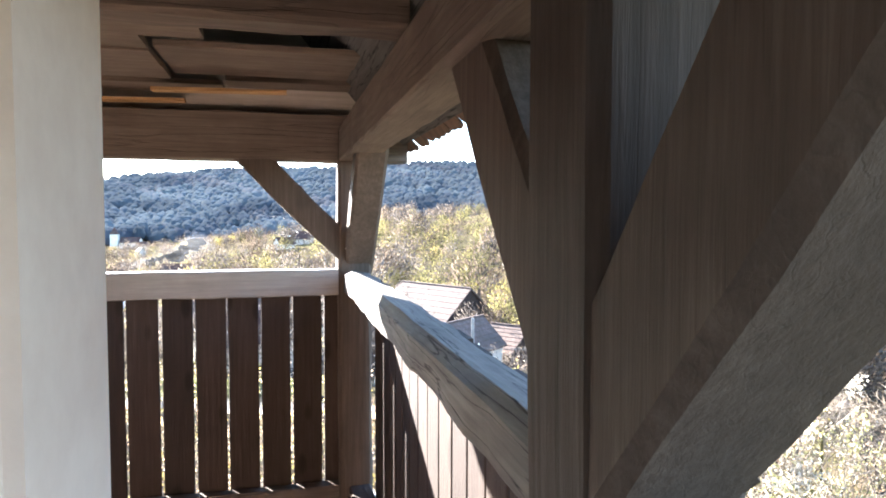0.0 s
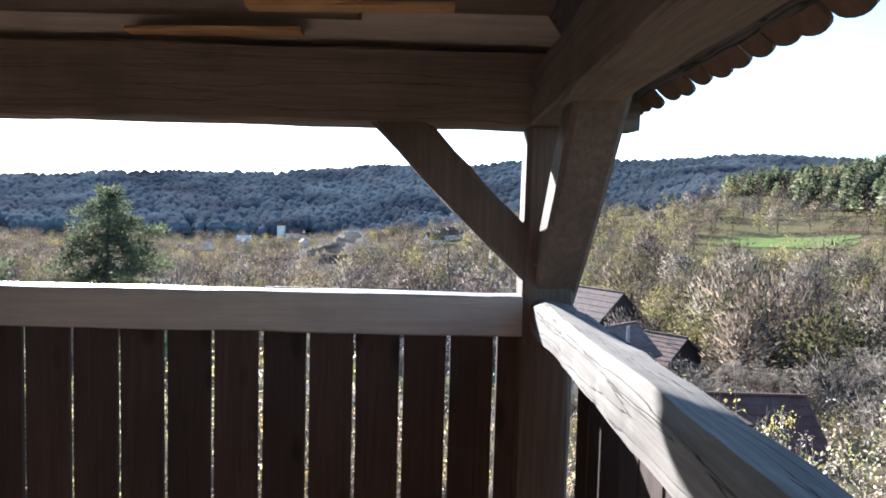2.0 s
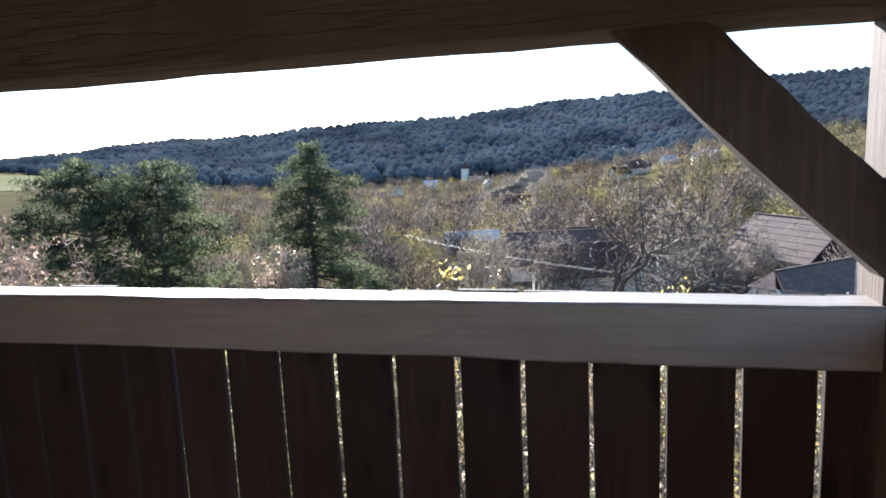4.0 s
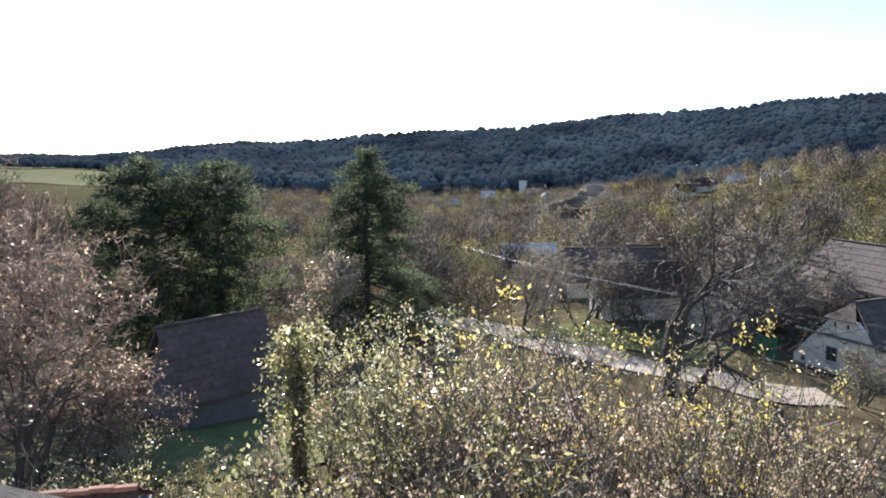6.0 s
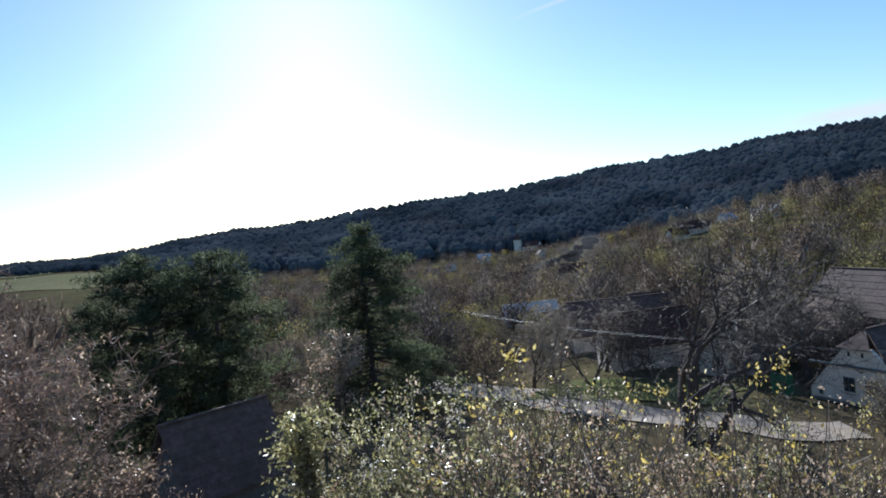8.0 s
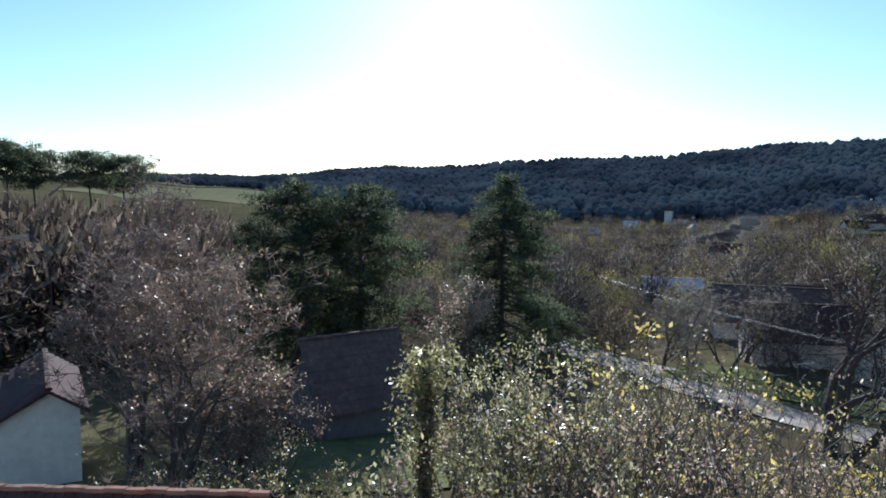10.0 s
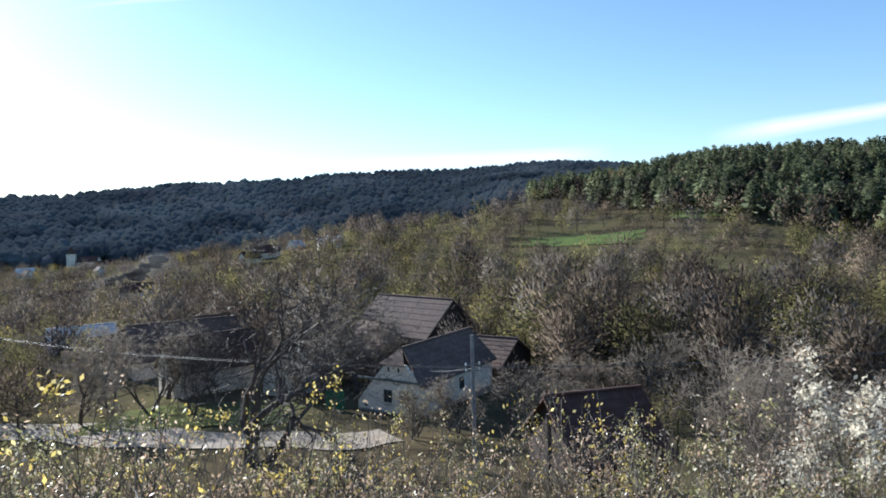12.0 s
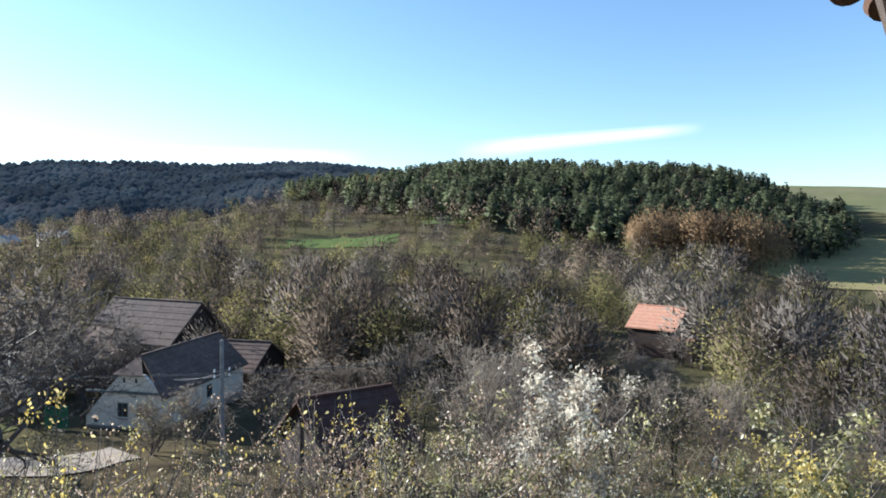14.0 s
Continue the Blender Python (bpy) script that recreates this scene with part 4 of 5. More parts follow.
def pine(label, at, height, seed, widths, limbs=60, clump=0.75, droop=0.15, lean=0.0, n=150):
    """A pine with a straight trunk, whorled limbs and clumps of needles towards their ends.
    widths: half the crown's width at even steps from the foot of the crown (first: its height as a share) to the top."""
    rng = np.random.default_rng(seed)
    ob = thing("pine_tree", label, "tree", at)
    bare, reachs = widths[0], np.array(widths[1:])
    zs = np.linspace(0, height * 0.97, 14)
    bend = np.cumsum(rng.normal(size=(14, 2)) * 0.07, axis=0)
    C = np.column_stack([bend, zs])
    rad = 0.30 * (1 - zs / height) + 0.04
    V, F = tubes(C[:-1], C[1:], rad[:-1], rad[1:], 8)
    mesh_part("trunk", V, F, BARK, ob, "reddish brown scaly trunk")
    limb, clumps, sizes = [], [], []
    levels = np.linspace(bare, 0.985, max(5, limbs // 5))
    for j, level in enumerate(levels):
        turn = rng.uniform(0, 6.28)
        for i in range(5):
            u = min(0.985, level + rng.normal() * 0.012)
            z = u * height
            c = np.array([np.interp(z, zs, C[:, 0]), np.interp(z, zs, C[:, 1]), z])
            a = turn + i * 1.257 + rng.normal() * 0.25
            w = np.interp((u - bare) / (1 - bare), np.linspace(0, 1, len(reachs)), reachs)
            reach = w * rng.choice((0.6, 0.85, 1.0, 1.1)) * (1 + lean * math.cos(a))
            tip = c + np.array([math.cos(a) * reach, math.sin(a) * reach, reach * (0.28 * u - droop) * rng.uniform(0.5, 1.4)])
            m = (c + tip) / 2 + np.array([0, 0, 0.05 * reach])
            limb += [(c, m, 0.035 + 0.012 * reach, 0.03), (m, tip, 0.03, 0.012)]
            for f in np.linspace(0.4 if reach > 1.2 else 0.6, 1.0, max(1, int(reach * 1.1))):
                clumps.append(c + (tip - c) * f + rng.normal(size=3) * np.array([0.25, 0.25, 0.14]))
                sizes.append(clump * rng.uniform(0.65, 1.15) * (0.8 + 0.25 * f))
    V, F = skeleton(limb, 4)
    mesh_part("branchwork", V, F, BARK, ob, "", "stuff")
    T, S = np.array(clumps), np.array(sizes)
    O = rand_dirs(rng, len(T) * n) * (rng.random((len(T) * n, 1)) ** 0.45) * np.repeat(S, n)[:, None] * np.array([1.0, 1.0, 0.55])
    P = np.repeat(T, n, axis=0) + O
    D = O / (np.linalg.norm(O, axis=1)[:, None] + 1e-6) + rng.normal(size=O.shape) * 0.5
    D[:, 2] += 0.35
    D /= np.linalg.norm(D, axis=1)[:, None]
    V, F = slivers(rng, P, D, rng.uniform(0.2, 0.45, len(P)), rng.uniform(0.07, 0.14, len(P)))
    N = O / np.repeat(S, n)[:, None] * np.array([1.0, 1.0, 1.6]) + rng.normal(size=O.shape) * 0.3 + np.array([0, 0, 0.25])
    crown_mesh("crown", V, F, np.repeat(N, 3, axis=0), PINE_NEEDLE, ob, "dark green clumped needles")
    return ob


def bare_tree(name, label, at, height, seed, depth=5, trunk=0.3, lean=(0, 0), leaf=None, leaf_n=0, leaf_size=0.12, twig=TWIG, wander=0.3, lift=0.25, twigs=5, keep=0.7, fork=(2, 4), trunks=1):
    rng = np.random.default_rng(seed)
    ob = thing(name, label, "tree", at)
    out, tips = [], []
    for k in range(trunks):
        d = np.array([lean[0] + rng.normal() * 0.2 * (trunks > 1), lean[1] + rng.normal() * 0.2 * (trunks > 1), 1.0])
        grow(rng, np.array([rng.normal() * 0.15 * (trunks > 1), rng.normal() * 0.15 * (trunks > 1), -0.3]), d / np.linalg.norm(d), height * 0.34, trunk, depth, out, tips, lift, wander, fork, keep)
    f = height / max(o[1][2] for o in out)
    out, tips = [(a * f, b * f, ra, rb) for a, b, ra, rb in out], [q * f for q in tips]
    big = [o for o in out if o[2] > trunk * 0.13]
    small = [o for o in out if o[2] <= trunk * 0.13]
    V, F = skeleton(big, 7)
    mesh_part("trunk", V, F, BARK, ob, "dark furrowed trunk and limbs")
    T = np.array(tips)
    P = np.repeat(T, twigs, axis=0)
    D = rand_dirs(rng, len(P))
    D[:, 2] = D[:, 2] * 0.7 + 0.25
    bits = [slivers(rng, P, D, rng.uniform(0.25, 0.7, len(P)) * height / 10, np.full(len(P), 0.018 + 0.0012 * height))]
    if small:
        bits.append(skeleton([(a, b, max(ra, 0.011), max(rb, 0.008)) for a, b, ra, rb in small], 3))
    V, F = merge(bits)
    mesh_part("crown", V, F, twig, ob, "fine bare twigs", "stuff")
    if leaf is not None:
        k = rng.integers(0, len(P), leaf_n)
        V, F = leaves(rng, P[k] + D[k] * rng.uniform(0, 0.6, (leaf_n, 1)), leaf_size)
        mesh_part("foliage", V, F, leaf, ob, "few remaining leaves", "stuff")
    return ob


def shrub(name, label, at, height, seed, stems, leaf, leaf_n, leaf_size, leaf2=None, n2=0, twig=SHRUB_TWIG, spread=0.4, low=0.25):
    """Many thin stems from one foot, with leaves along the upper twigs."""
    rng = np.random.default_rng(seed)
    ob = thing(name, label, "shrub", at)
    out, tips = [], []
    for k in range(int(stems * 1.2)):
        d = np.array([rng.normal() * spread, rng.normal() * spread, 1.0])
        grow(rng, np.array([rng.normal() * 0.35, rng.normal() * 0.35, -0.2]), d / np.linalg.norm(d), height * rng.uniform(0.2, 0.62), 0.042, 2, out, tips, 0.5, 0.2, (1, 3), 0.66)
    f = height / max(o[1][2] for o in out)
    out, tips = [(a * f, b * f, ra, rb) for a, b, ra, rb in out], [q * f for q in tips]
    V, F = skeleton([(a, b, max(ra, 0.014), max(rb, 0.010)) for a, b, ra, rb in out], 3)
    mesh_part("brushwood", V, F, twig, ob, "thin upright grey stems", "stuff")
    B = np.array([(o[0] + o[1]) / 2 for o in out if o[0][2] > height * low] + tips)
    for mat, n, size, nm in ((leaf, leaf_n, leaf_size, "foliage"), (leaf2, n2, leaf_size * 0.8, "fluff")):
        if mat is None:
            continue
        # leaves come in clusters
        n = int(n * 0.85)
        full = B[rng.random(len(B)) < 0.35]
        c = full[rng.integers(0, len(full), max(1, n // 9))]
        P = np.repeat(c, 9, axis=0) + rng.normal(size=(len(c) * 9, 3)) * np.array([0.17, 0.17, 0.19])
        V, F = leaves(rng, P, size)
        mesh_part(nm, V, F, mat, ob, "", "stuff")
    return ob


def far_trees(name, label, pts, heights, mat, seed, k, kind="round", wide=0.42, size=0.2, trunk=True, upright=False, lift=0.35, rough=0.14):
    """A wood: every tree a crown of many small clumps over a thin stem, joined in one mesh."""
    rng = np.random.default_rng(seed)
    P = np.asarray(pts, dtype=float)
    h = np.asarray(heights, dtype=float)
    n = len(P)
    z = ground_np(P[:, 0], P[:, 1])
    O = np.column_stack([P, z])
    bits, tints = [], []
    tone = rng.random(n)
    if kind == "cone":
        u = rng.random((n, k)) ** 0.8
        a = rng.uniform(0, 2 * math.pi, (n, k))
        rr = (1 - u) ** 0.75 * wide * h[:, None] * rng.uniform(0.5, 1.1, (n, k))
        C = np.stack([np.cos(a) * rr * 0.55, np.sin(a) * rr * 0.55, (0.22 + 0.76 * u) * h[:, None]], -1) + O[:, None]
        D = np.stack([np.cos(a), np.sin(a), rng.uniform(-0.5, 0.5, (n, k))], -1)
        D = D.reshape(-1, 3) / np.linalg.norm(D.reshape(-1, 3), axis=1)[:, None]
        s = ((0.12 + 0.2 * (1 - u)) * h[:, None] * rng.uniform(0.6, 1.2, (n, k)) * size / 0.2).ravel()
        w = s * 0.75
    else:
        d = rand_dirs(rng, n * k).reshape(n, k, 3)
        rad = rng.random((n, k, 1)) ** 0.4
        lobes = 1 + 0.3 * np.sin(3 * np.arctan2(d[..., 1], d[..., 0]) + rng.uniform(0, 6, (n, 1)))[..., None]
        squash = rng.uniform(0.85, 1.2, (n, 1))[..., None]
        C = d * rad * lobes * np.stack([wide * h, wide * h, 0.42 * h], -1)[:, None] * squash
        C[..., 2] += 0.56 * h[:, None]
        C += O[:, None]
        D = d.copy()
        D[..., 2] += 0.7
        D = D.reshape(-1, 3) + rng.normal(size=(n * k, 3)) * 0.45
        D /= np.linalg.norm(D, axis=1)[:, None]
        s = (h[:, None] * size * rng.uniform(0.5, 1.3, (n, k))).ravel()
        w = s * {"bare": 0.13, "twiggy": 0.32}.get(kind, 0.6)
    V, F = slivers(rng, C.reshape(-1, 3), D, s, w, upright)
    bits.append((V, F))
    tints.append(np.repeat(tone, 3 * k))
    if trunk:
        E = O.copy()
        E[:, 2] += h * 0.55
        V, F = tubes(O - [0, 0, 0.4], E, h * 0.02 + 0.03, h * 0.012 + 0.02, 3)
        bits.append((V, F))
        tints.append(np.repeat(tone * 0.5, 6))
    V, F = merge(bits)
    # soft crowns: every clump is shaded by the round of its crown
    mid = O + np.column_stack([np.zeros((n, 2)), 0.45 * h])
    N = np.repeat(C - mid[:, None], 3, axis=1).reshape(-1, 3)
    N /= np.linalg.norm(N, axis=1)[:, None] + 1e-6
    N += np.repeat(rng.normal(size=(n * k, 3)) * rough, 3, axis=0)
    N[:, 2] += lift
    if trunk:
        N = np.vstack([N, np.tile([0.3, -0.8, 0.5], (len(V) - len(N), 1))])
    N /= np.linalg.norm(N, axis=1)[:, None] + 1e-6
    turned = np.einsum("ij,ij->i", np.cross(V[F[:, 1]] - V[F[:, 0]], V[F[:, 2]] - V[F[:, 0]]), N[F[:, 0]]) < 0
    F = np.where(turned[:, None], F[:, ::-1], F)
    me = tri_mesh(name, V, F, [mat], None, False, np.concatenate(tints))
    me.polygons.foreach_set("use_smooth", np.ones(len(me.polygons), bool))
    me.normals_split_custom_set_from_vertices(N.tolist())
    return tagged(new(name, me), label, "trees", "", "stuff")


def scatter(rng, n, az, r, keep=None, power=0.5):
    a = np.radians(rng.uniform(az[0], az[1], n))
    d = np.sqrt(rng.uniform(r[0] ** 2, r[1] ** 2, n)) if power == 0.5 else rng.uniform(r[0], r[1], n)
    P = np.column_stack([EYE.x - np.sin(a) * d, EYE.y + np.cos(a) * d])
    if keep is None:
        return P
    return P[keep(P, np.degrees(a), d)]


def clear_of(P, spots):
    ok = np.ones(len(P), bool)
    for x, y, r in spots:
        ok &= np.hypot(P[:, 0] - x, P[:, 1] - y) > r
    return ok


CLEAR = [(*spot(-54.8, 80, 0)[:2], 10), (*spot(-54.8, 66, 0)[:2], 8), (*spot(-54.8, 56, 0)[:2], 6), (*spot(-28.4, 222, 0)[:2], 12), (*spot(-28.8, 200, 0)[:2], 9), (spot(8, 70, 0)[0], spot(8, 70, 0)[1], 9), (spot(5, 82, 0)[0], spot(5, 82, 0)[1], 8), (spot(10, 82, 0)[0], spot(10, 82, 0)[1], 7), (spot(-1, 58, 0)[0], spot(-1, 58, 0)[1], 6),
         (spot(25.5, 52, 0)[0], spot(25.5, 52, 0)[1], 14), (spot(42, 52, 0)[0], spot(42, 52, 0)[1], 9), (spot(-54.7, 84, 0)[0], spot(-54.7, 84, 0)[1], 8), (spot(-54.9, 70, 0)[0], spot(-54.9, 70, 0)[1], 6),
         (spot(-28.5, 255, 0)[0], spot(-28.5, 255, 0)[1], 26), (spot(-38, 300, 0)[0], spot(-38, 300, 0)[1], 12), (spot(-26, 236, 0)[0], spot(-26, 236, 0)[1], 12), (spot(-30.5, 232, 0)[0], spot(-30.5, 232, 0)[1], 14), (13, 57, 9), (18, 82, 11), (15, 92, 9), (13, 68, 6), (-22, 30, 6.5), (-21, 32, 5), (80, 58, 7), (70, 53, 4), (23, 60, 6),
         (spot(5, 52, 0)[0], spot(5, 52, 0)[1], 6), (spot(-5, 47, 0)[0], spot(-5, 47, 0)[1], 6), (spot(3, 60, 0)[0], spot(3, 60, 0)[1], 7), (spot(-13, 44, 0)[0], spot(-13, 44, 0)[1], 7), (spot(7, 80, 0)[0], spot(7, 80, 0)[1], 6), (spot(8.5, 98, 0)[0], spot(8.5, 98, 0)[1], 8), (spot(-1, 68, 0)[0], spot(-1, 68, 0)[1], 5)]


def far_canopy(rng):
    """The closed wood on the far ridge: every tree a ragged dome of boughs, joined in one mesh; pines with bare woods among them."""
    P = scatter(rng, 15500, (-33, 62), (612, 1010), lambda P, a, d: (rng.random(len(P)) < np.clip((63 - a) / 16, 0, 1)) & (d > np.interp(a, [38, 48, 56], [612, 740, 800])))
    n, sides = len(P), 6
    h = rng.uniform(9, 15, n) * np.interp(np.degrees(np.arctan2(EYE.x - P[:, 0], P[:, 1] - EYE.y)), [36, 46], [1.0, 0.5])
    slim = rng.uniform(0.75, 1.3, n)
    z = ground_np(P[:, 0], P[:, 1])
    tone = rng.random(n)
    stand = np.sin(P[:, 0] * 0.021 + 0.7) * np.cos(P[:, 1] * 0.017) + 0.6 * np.sin(P[:, 0] * 0.06 + P[:, 1] * 0.05) + rng.normal(size=n) * 0.35
    bare = stand > 0.75
    rings = []
    a = rng.uniform(0, 6.28, (n, 1)) + np.arange(sides) * 2 * math.pi / sides
    for level, wide in ((0.08, 0.34), (0.5, 0.44), (0.8, 0.27)):
        r = (wide * h * slim)[:, None] * rng.uniform(0.75, 1.25, (n, sides))
        rings.append(np.stack([P[:, :1] + np.cos(a + level) * r, P[:, 1:] + np.sin(a + level) * r, (z + level * h)[:, None] + rng.normal(size=(n, sides)) * 0.5], -1))
    tip = np.column_stack([P + rng.normal(size=(n, 2)) * 0.4, z + h])[:, None]
    V = np.concatenate(rings + [tip], 1)
    per = 3 * sides + 1
    k = np.arange(n)[:, None] * per
    i = np.arange(sides)[None]
    q = (i + 1) % sides
    F = []
    for m in range(2):
        lo, hi = k + m * sides, k + (m + 1) * sides
        F += [np.stack([lo + i, lo + q, hi + q], -1), np.stack([lo + i, hi + q, hi + i], -1)]
    F.append(np.stack([k + 2 * sides + i, k + 2 * sides + q, k + 3 * sides + 0 * i], -1))
    slots = np.concatenate([np.repeat(bare, sides) for _ in F]).astype(np.int32)
    F = np.concatenate([f.reshape(-1, 3) for f in F])
    mid = np.column_stack([P, z + 0.3 * h])
    N = (V - mid[:, None]).reshape(-1, 3)
    N /= np.linalg.norm(N, axis=1)[:, None] + 1e-6
    N = N * 0.12 + np.array([0.0, -0.25, 0.75])
    # both materials carry the blue haze in their colour
    me = tri_mesh("far_wood", V.reshape(-1, 3), F, [HAZY_PINE, HAZY_BARE], slots, True, np.repeat(tone, per))
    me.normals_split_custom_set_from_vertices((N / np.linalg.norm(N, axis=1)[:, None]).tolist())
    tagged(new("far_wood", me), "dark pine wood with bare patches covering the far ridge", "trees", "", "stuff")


def woods():
    rng = np.random.default_rng(12)
    # the dark wooded ridge across the valley
    far_canopy(rng)
    # the pine wood on the near hill
    def in_wood(P, a, d):
        low = np.interp(a, [-70, -66, -60, -54, -45, -40, -34, -28, -24], [330, 268, 262, 262, 255, 268, 310, 372, 430])
        high = np.interp(a, [-70, -65, -58, -24], [340, 420, 520, 520])
        return (d > low + rng.normal(size=len(d)) * 8) & (d < high)
    P = scatter(rng, 4300, (-69, -24), (250, 520), in_wood)
    mostly = rng.random(len(P)) < 0.74
    far_trees("pine_wood", "dense dark green pine wood on the hill", P[mostly], rng.uniform(8, 17, mostly.sum()), HILL_PINE, 3, 110, "cone", 0.3, 0.125, True, False, 0.3, 0.2)
    far_trees("wood_edge", "bare trees among the pines", P[~mostly], rng.uniform(8, 13, (~mostly).sum()), BARE_BROWN, 4, 90, "round", 0.36, 0.1, True)
    P = scatter(rng, 17, (-64.5, -53.5), (234, 262), None, 1)
    far_trees("oak_wood", "rusty brown oaks at the edge of the pine wood", P, rng.uniform(12, 19, len(P)), OAK, 5, 1500, "round", 0.42, 0.05, True)
    P = scatter(rng, 14, (-32, -27.5), (385, 410), None, 1)
    far_trees("oak_wood", "orange larches among the pines", P, rng.uniform(10, 14, len(P)), OAK, 6, 160, "cone", 0.25, 0.16, True)
    # scrub and orchards between the village and the woods
    def open_land(P, a, d):
        limit = np.interp(a, [-72, -66, -60, -45, -34, -26, -13, 0, 20, 45, 80], [235, 240, 245, 250, 300, 400, 430, 560, 610, 480, 330])
        return (d < limit) & clear_of(P, CLEAR) & ~((a < -63) & (d > 190) & (d < 300))
    for mat, n, size, kind, label, wide in ((BARE_GREY, 750, (4, 12), "twiggy", "grey bare scrub and fruit trees", 0.42), (BARE_BROWN, 1100, (4, 11), "twiggy", "brownish scrub trees", 0.44),
                                            (OLIVE, 950, (3.5, 10), "round", "olive green trees losing leaves", 0.42), (YELLOW, 230, (3, 7), "round", "yellow autumn trees", 0.44)):
        P = scatter(rng, n, (-74, 46), (60, 600), open_land, 1)
        near = np.hypot(P[:, 0] - EYE.x, P[:, 1] - EYE.y) < 170
        h = rng.uniform(*size, len(P)) * np.interp(np.degrees(np.arctan2(EYE.x - P[:, 0], P[:, 1] - EYE.y)), [-6, 8], [1.0, 0.8])
        far_trees("scrub_trees", label, P[near], h[near], mat, 20 + n, 900, kind, wide, 0.075 if kind == "twiggy" else 0.042)
        far_trees("scrub_trees", label, P[~near], h[~near], mat, 21 + n, 250, kind, wide, 0.11 if kind == "twiggy" else 0.075)
    for mat, n, label in ((BARE_BROWN, 1900, "low brown thicket between the trees"), (OLIVE, 1100, "low olive thicket between the trees")):
        P = scatter(rng, n, (-74, 46), (58, 560), open_land, 1)
        far_trees("thicket", label, P, rng.uniform(1.6, 4.0, len(P)), mat, 30 + n, 110, "twiggy", 0.75, 0.16, False)
    # orchards and gardens on the valley floor round the village
    for mat, n, size, kind, label in ((BARE_BROWN, 560, (4, 8), "twiggy", "brown bare garden trees in the valley"), (BARE_GREY, 380, (4, 9), "twiggy", "grey bare garden trees in the valley"), (YELLOW, 60, (4, 7), "round", "yellow trees in the valley")):
        P = scatter(rng, n, (2, 47), (125, 610), open_land, 1)
        far_trees("scrub_trees", label, P, rng.uniform(*size, len(P)), mat, 50 + n, 190, kind, 0.46, 0.1)
    # nearer scrub, finer
    def near_land(P, a, d):
        low = np.interp(a, [-72, -45, -22, -15, -5, 12, 22, 30, 60], [38, 40, 46, 62, 62, 64, 68, 70, 62])
        return (d > low) & clear_of(P, CLEAR)
    for mat, n, size, k, kind, label, s in ((BARE_GREY, 200, (3, 6.5), 1300, "bare", "grey bare shrubs on the slope", 0.09), (BARE_BROWN, 150, (2.5, 5.5), 1000, "bare", "brown bare shrubs on the slope", 0.09),
                                            (OLIVE, 120, (2.5, 5), 900, "round", "olive shrubs on the slope", 0.033)):
        P = scatter(rng, n, (-74, 60), (38, 105), near_land)
        far_trees("slope_shrubs", label, P, rng.uniform(*size, len(P)), mat, 40 + n, k, kind, 0.45, s)
    # wood behind, left of the valley
    P = scatter(rng, 620, (50, 78), (60, 200), None)
    far_trees("scrub_trees", "reddish bare trees beyond the shed", P, rng.uniform(7, 13, len(P)), BARE_BROWN, 77, 240, "twiggy", 0.42, 0.12)


woods()


def ivy_stem(label, at, height, seed):
    """A dead trunk wrapped from foot to top in ivy, with short stubs of limbs."""
    rng = np.random.default_rng(seed)
    ob = thing("ivy_trunk", label, "tree", at)
    zs = np.linspace(-0.3, height, 12)
    C = np.column_stack([np.cumsum(rng.normal(size=12) * 0.05), np.cumsum(rng.normal(size=12) * 0.05), zs])
    rad = np.linspace(0.3, 0.16, 12)
    V, F = tubes(C[:-1], C[1:], rad[:-1], rad[1:], 8)
    mesh_part("trunk", V, F, BARK, ob, "dark furrowed trunk")
    stubs = []
    for k in range(9):
        o = C[rng.integers(4, 11)]
        a = rng.uniform(0, 6.28)
        stubs.append((o, o + np.array([math.cos(a), math.sin(a), 0.6]) * rng.uniform(0.5, 1.2), 0.06, 0.02))
    V, F = skeleton(stubs, 5)
    mesh_part("branchwork", V, F, BARK, ob, "", "stuff")
    ends = np.array([q[1] for q in stubs])
    n = 3400
    u = rng.random(n) ** 0.8
    z = u * height
    a = rng.uniform(0, 6.28, n)
    r = 0.26 + np.abs(rng.normal(size=n)) * (0.28 + 0.2 * np.sin(z * 2.1 + seed))
    P = np.column_stack([np.interp(z, zs, C[:, 0]) + np.cos(a) * r, np.interp(z, zs, C[:, 1]) + np.sin(a) * r, z])
    P = np.vstack([P, ends[rng.integers(0, len(ends), 700)] + rng.normal(size=(700, 3)) * 0.3])
    V, F = leaves(rng, P, 0.2)
    mesh_part("foliage", V, F, LEAF_GREEN, ob, "pale green ivy leaves", "stuff")
    return ob


